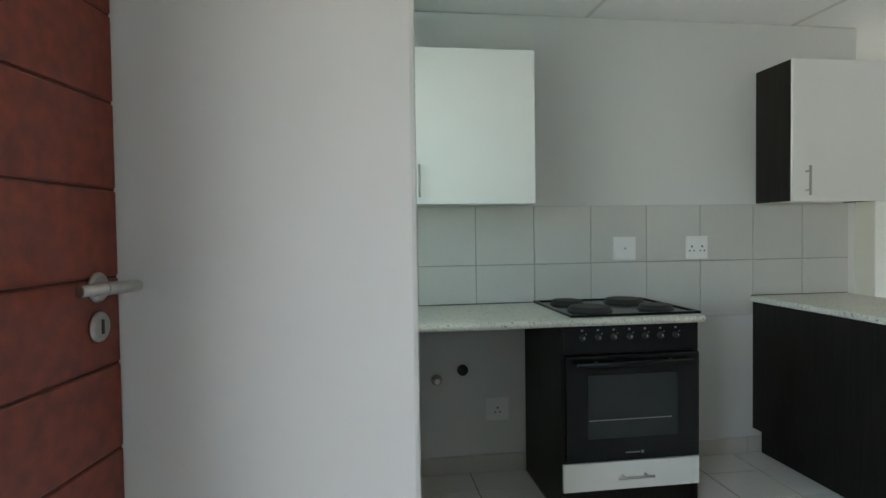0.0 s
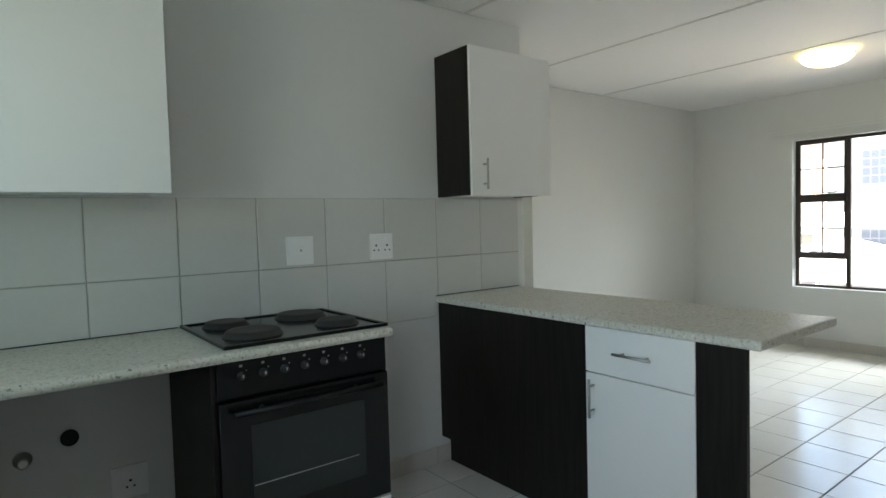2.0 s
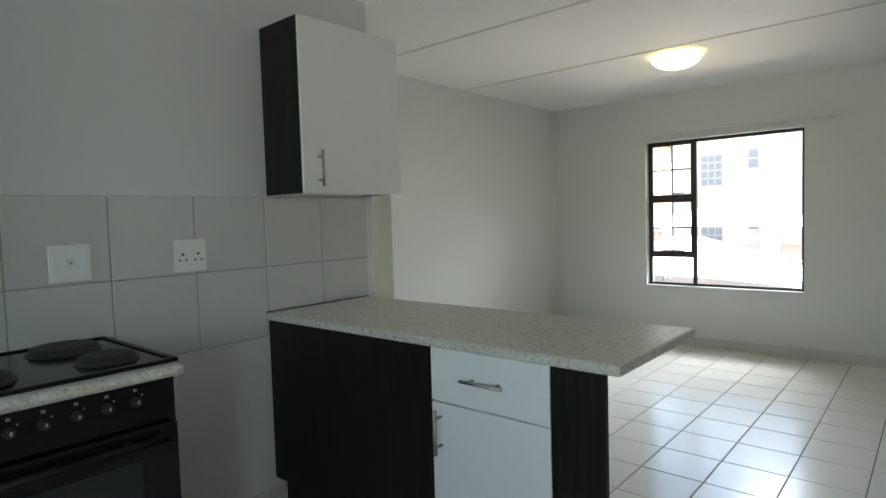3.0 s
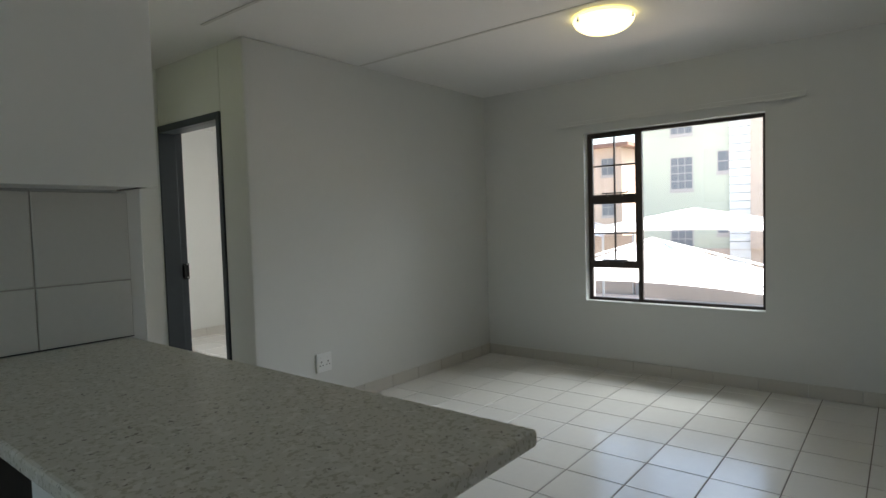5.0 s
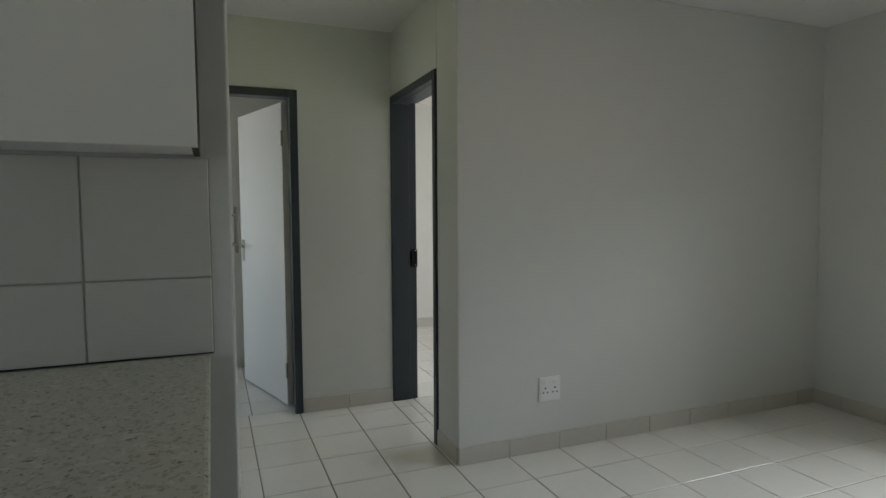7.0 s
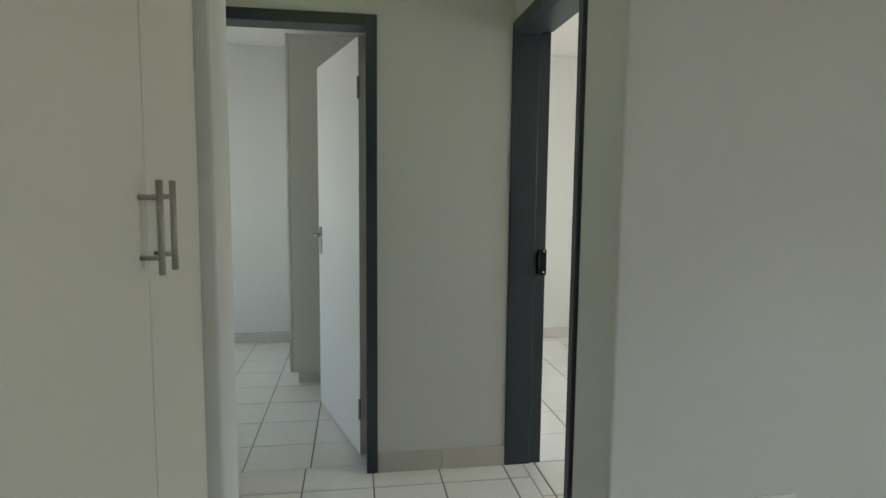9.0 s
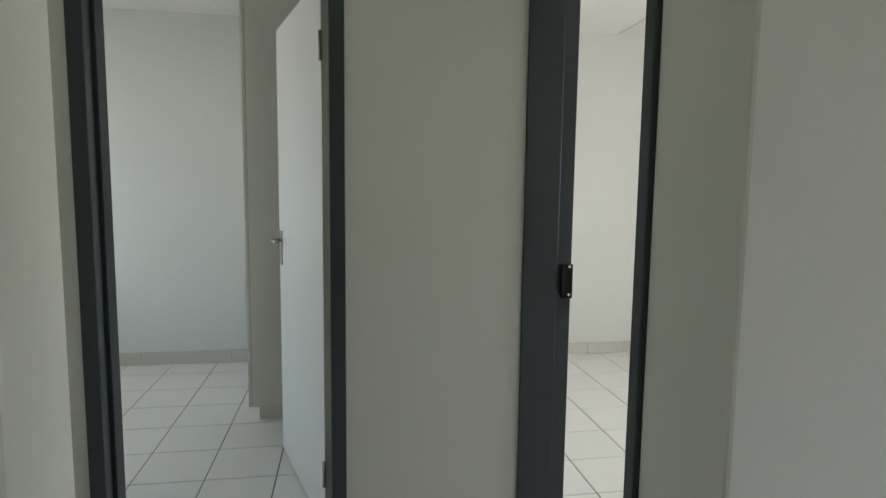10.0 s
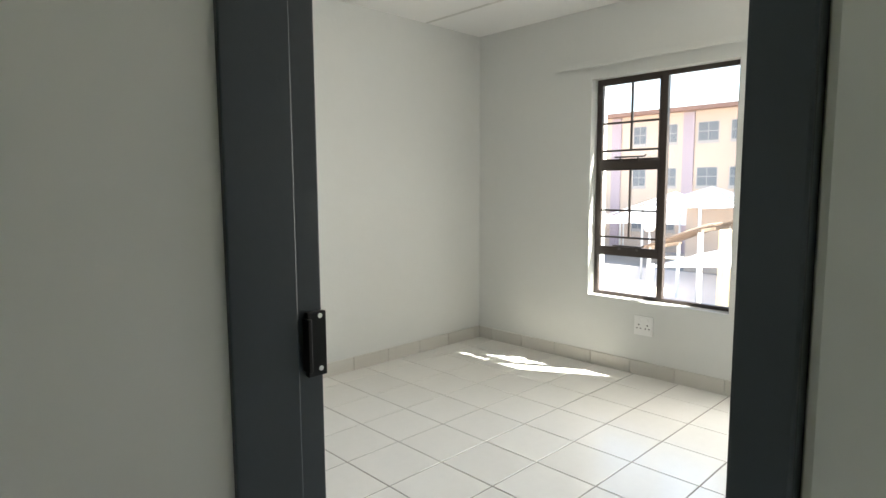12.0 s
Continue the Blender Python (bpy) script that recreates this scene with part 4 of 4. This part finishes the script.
skirting(-3.25, 0, -2.003, 0, 0.33)
skirting(-1.336, 0, -0.57, 0, 0.05)
skirting(DX, 0.98, FX, 0.98, 0.294)
skirting(FX, 0.98, FX, SY, 0.2)
skirting(D1[1] + 0.002, PB, DX - 0.012, PB, 0.30)
skirting(DX, 1.256, DX, 0.98, 0.27)
skirting(1.32, BY, BX, BY, 0.19)
skirting(BX, BY, BX, 1.1, 0.16)
skirting(-2.1, 4.59, -0.006, 4.59, 0.22)
skirting(0.09, 1.15, 0.09, 0.96, 0.2)

P = 0.314
TILE_FULL = P - 0.006
spaces = [
    # x0, x1, y0, y1, joint x, joint y
    (EX, FX, SY, 1.018, 1.449, -1.180),
    (-0.75, DX + 0.08, 1.018, PB + 0.08, 1.449, -1.180),
    (DX + 0.08, BX, 1.018, BY, 2.550, 2.730),
    (-2.1, 1.20, PB + 0.08, 4.59, -0.100, 2.770),
]
near, rest = 0, bmesh.new()
for x0, x1, y0, y1, jx, jy in spaces:
    i0, i1 = math.floor((x0 - jx) / P), math.ceil((x1 - jx) / P)
    j0, j1 = math.floor((y0 - jy) / P), math.ceil((y1 - jy) / P)
    for i in range(i0, i1):
        for j in range(j0, j1):
            xa, xb = max(jx + i * P + 0.0028, x0 + 0.001), min(jx + (i + 1) * P - 0.0028, x1 - 0.001)
            ya, yb = max(jy + j * P + 0.0028, y0 + 0.001), min(jy + (j + 1) * P - 0.0028, y1 - 0.001)
            if xb - xa < 0.01 or yb - ya < 0.01:
                continue
            seen = (xa > 0.0 and ya > -1.9) or (-1.4 < xa < -0.6 and -0.9 < ya < 0)
            if seen and near < 300 and not (xa < 1.1 and ya > 3.6):
                near += 1
                # lie the tile flat: local z becomes y, local -y becomes up
                tile("floor_tile", xb - xa, yb - ya, 0.008, FLOORTILE, pose(xa, ya, -0.008) @ Matrix(((1, 0, 0, 0), (0, 0, 1, 0), (0, -1, 0, 0), (0, 0, 0, 1))), floor)
            else:
                add_box(rest, xa, xb, ya, yb, -0.008, 0.0)
tagged(finish(rest, "floor_tiles", FLOORTILE, floor), "off-white ceramic floor tiles", kind="stuff")
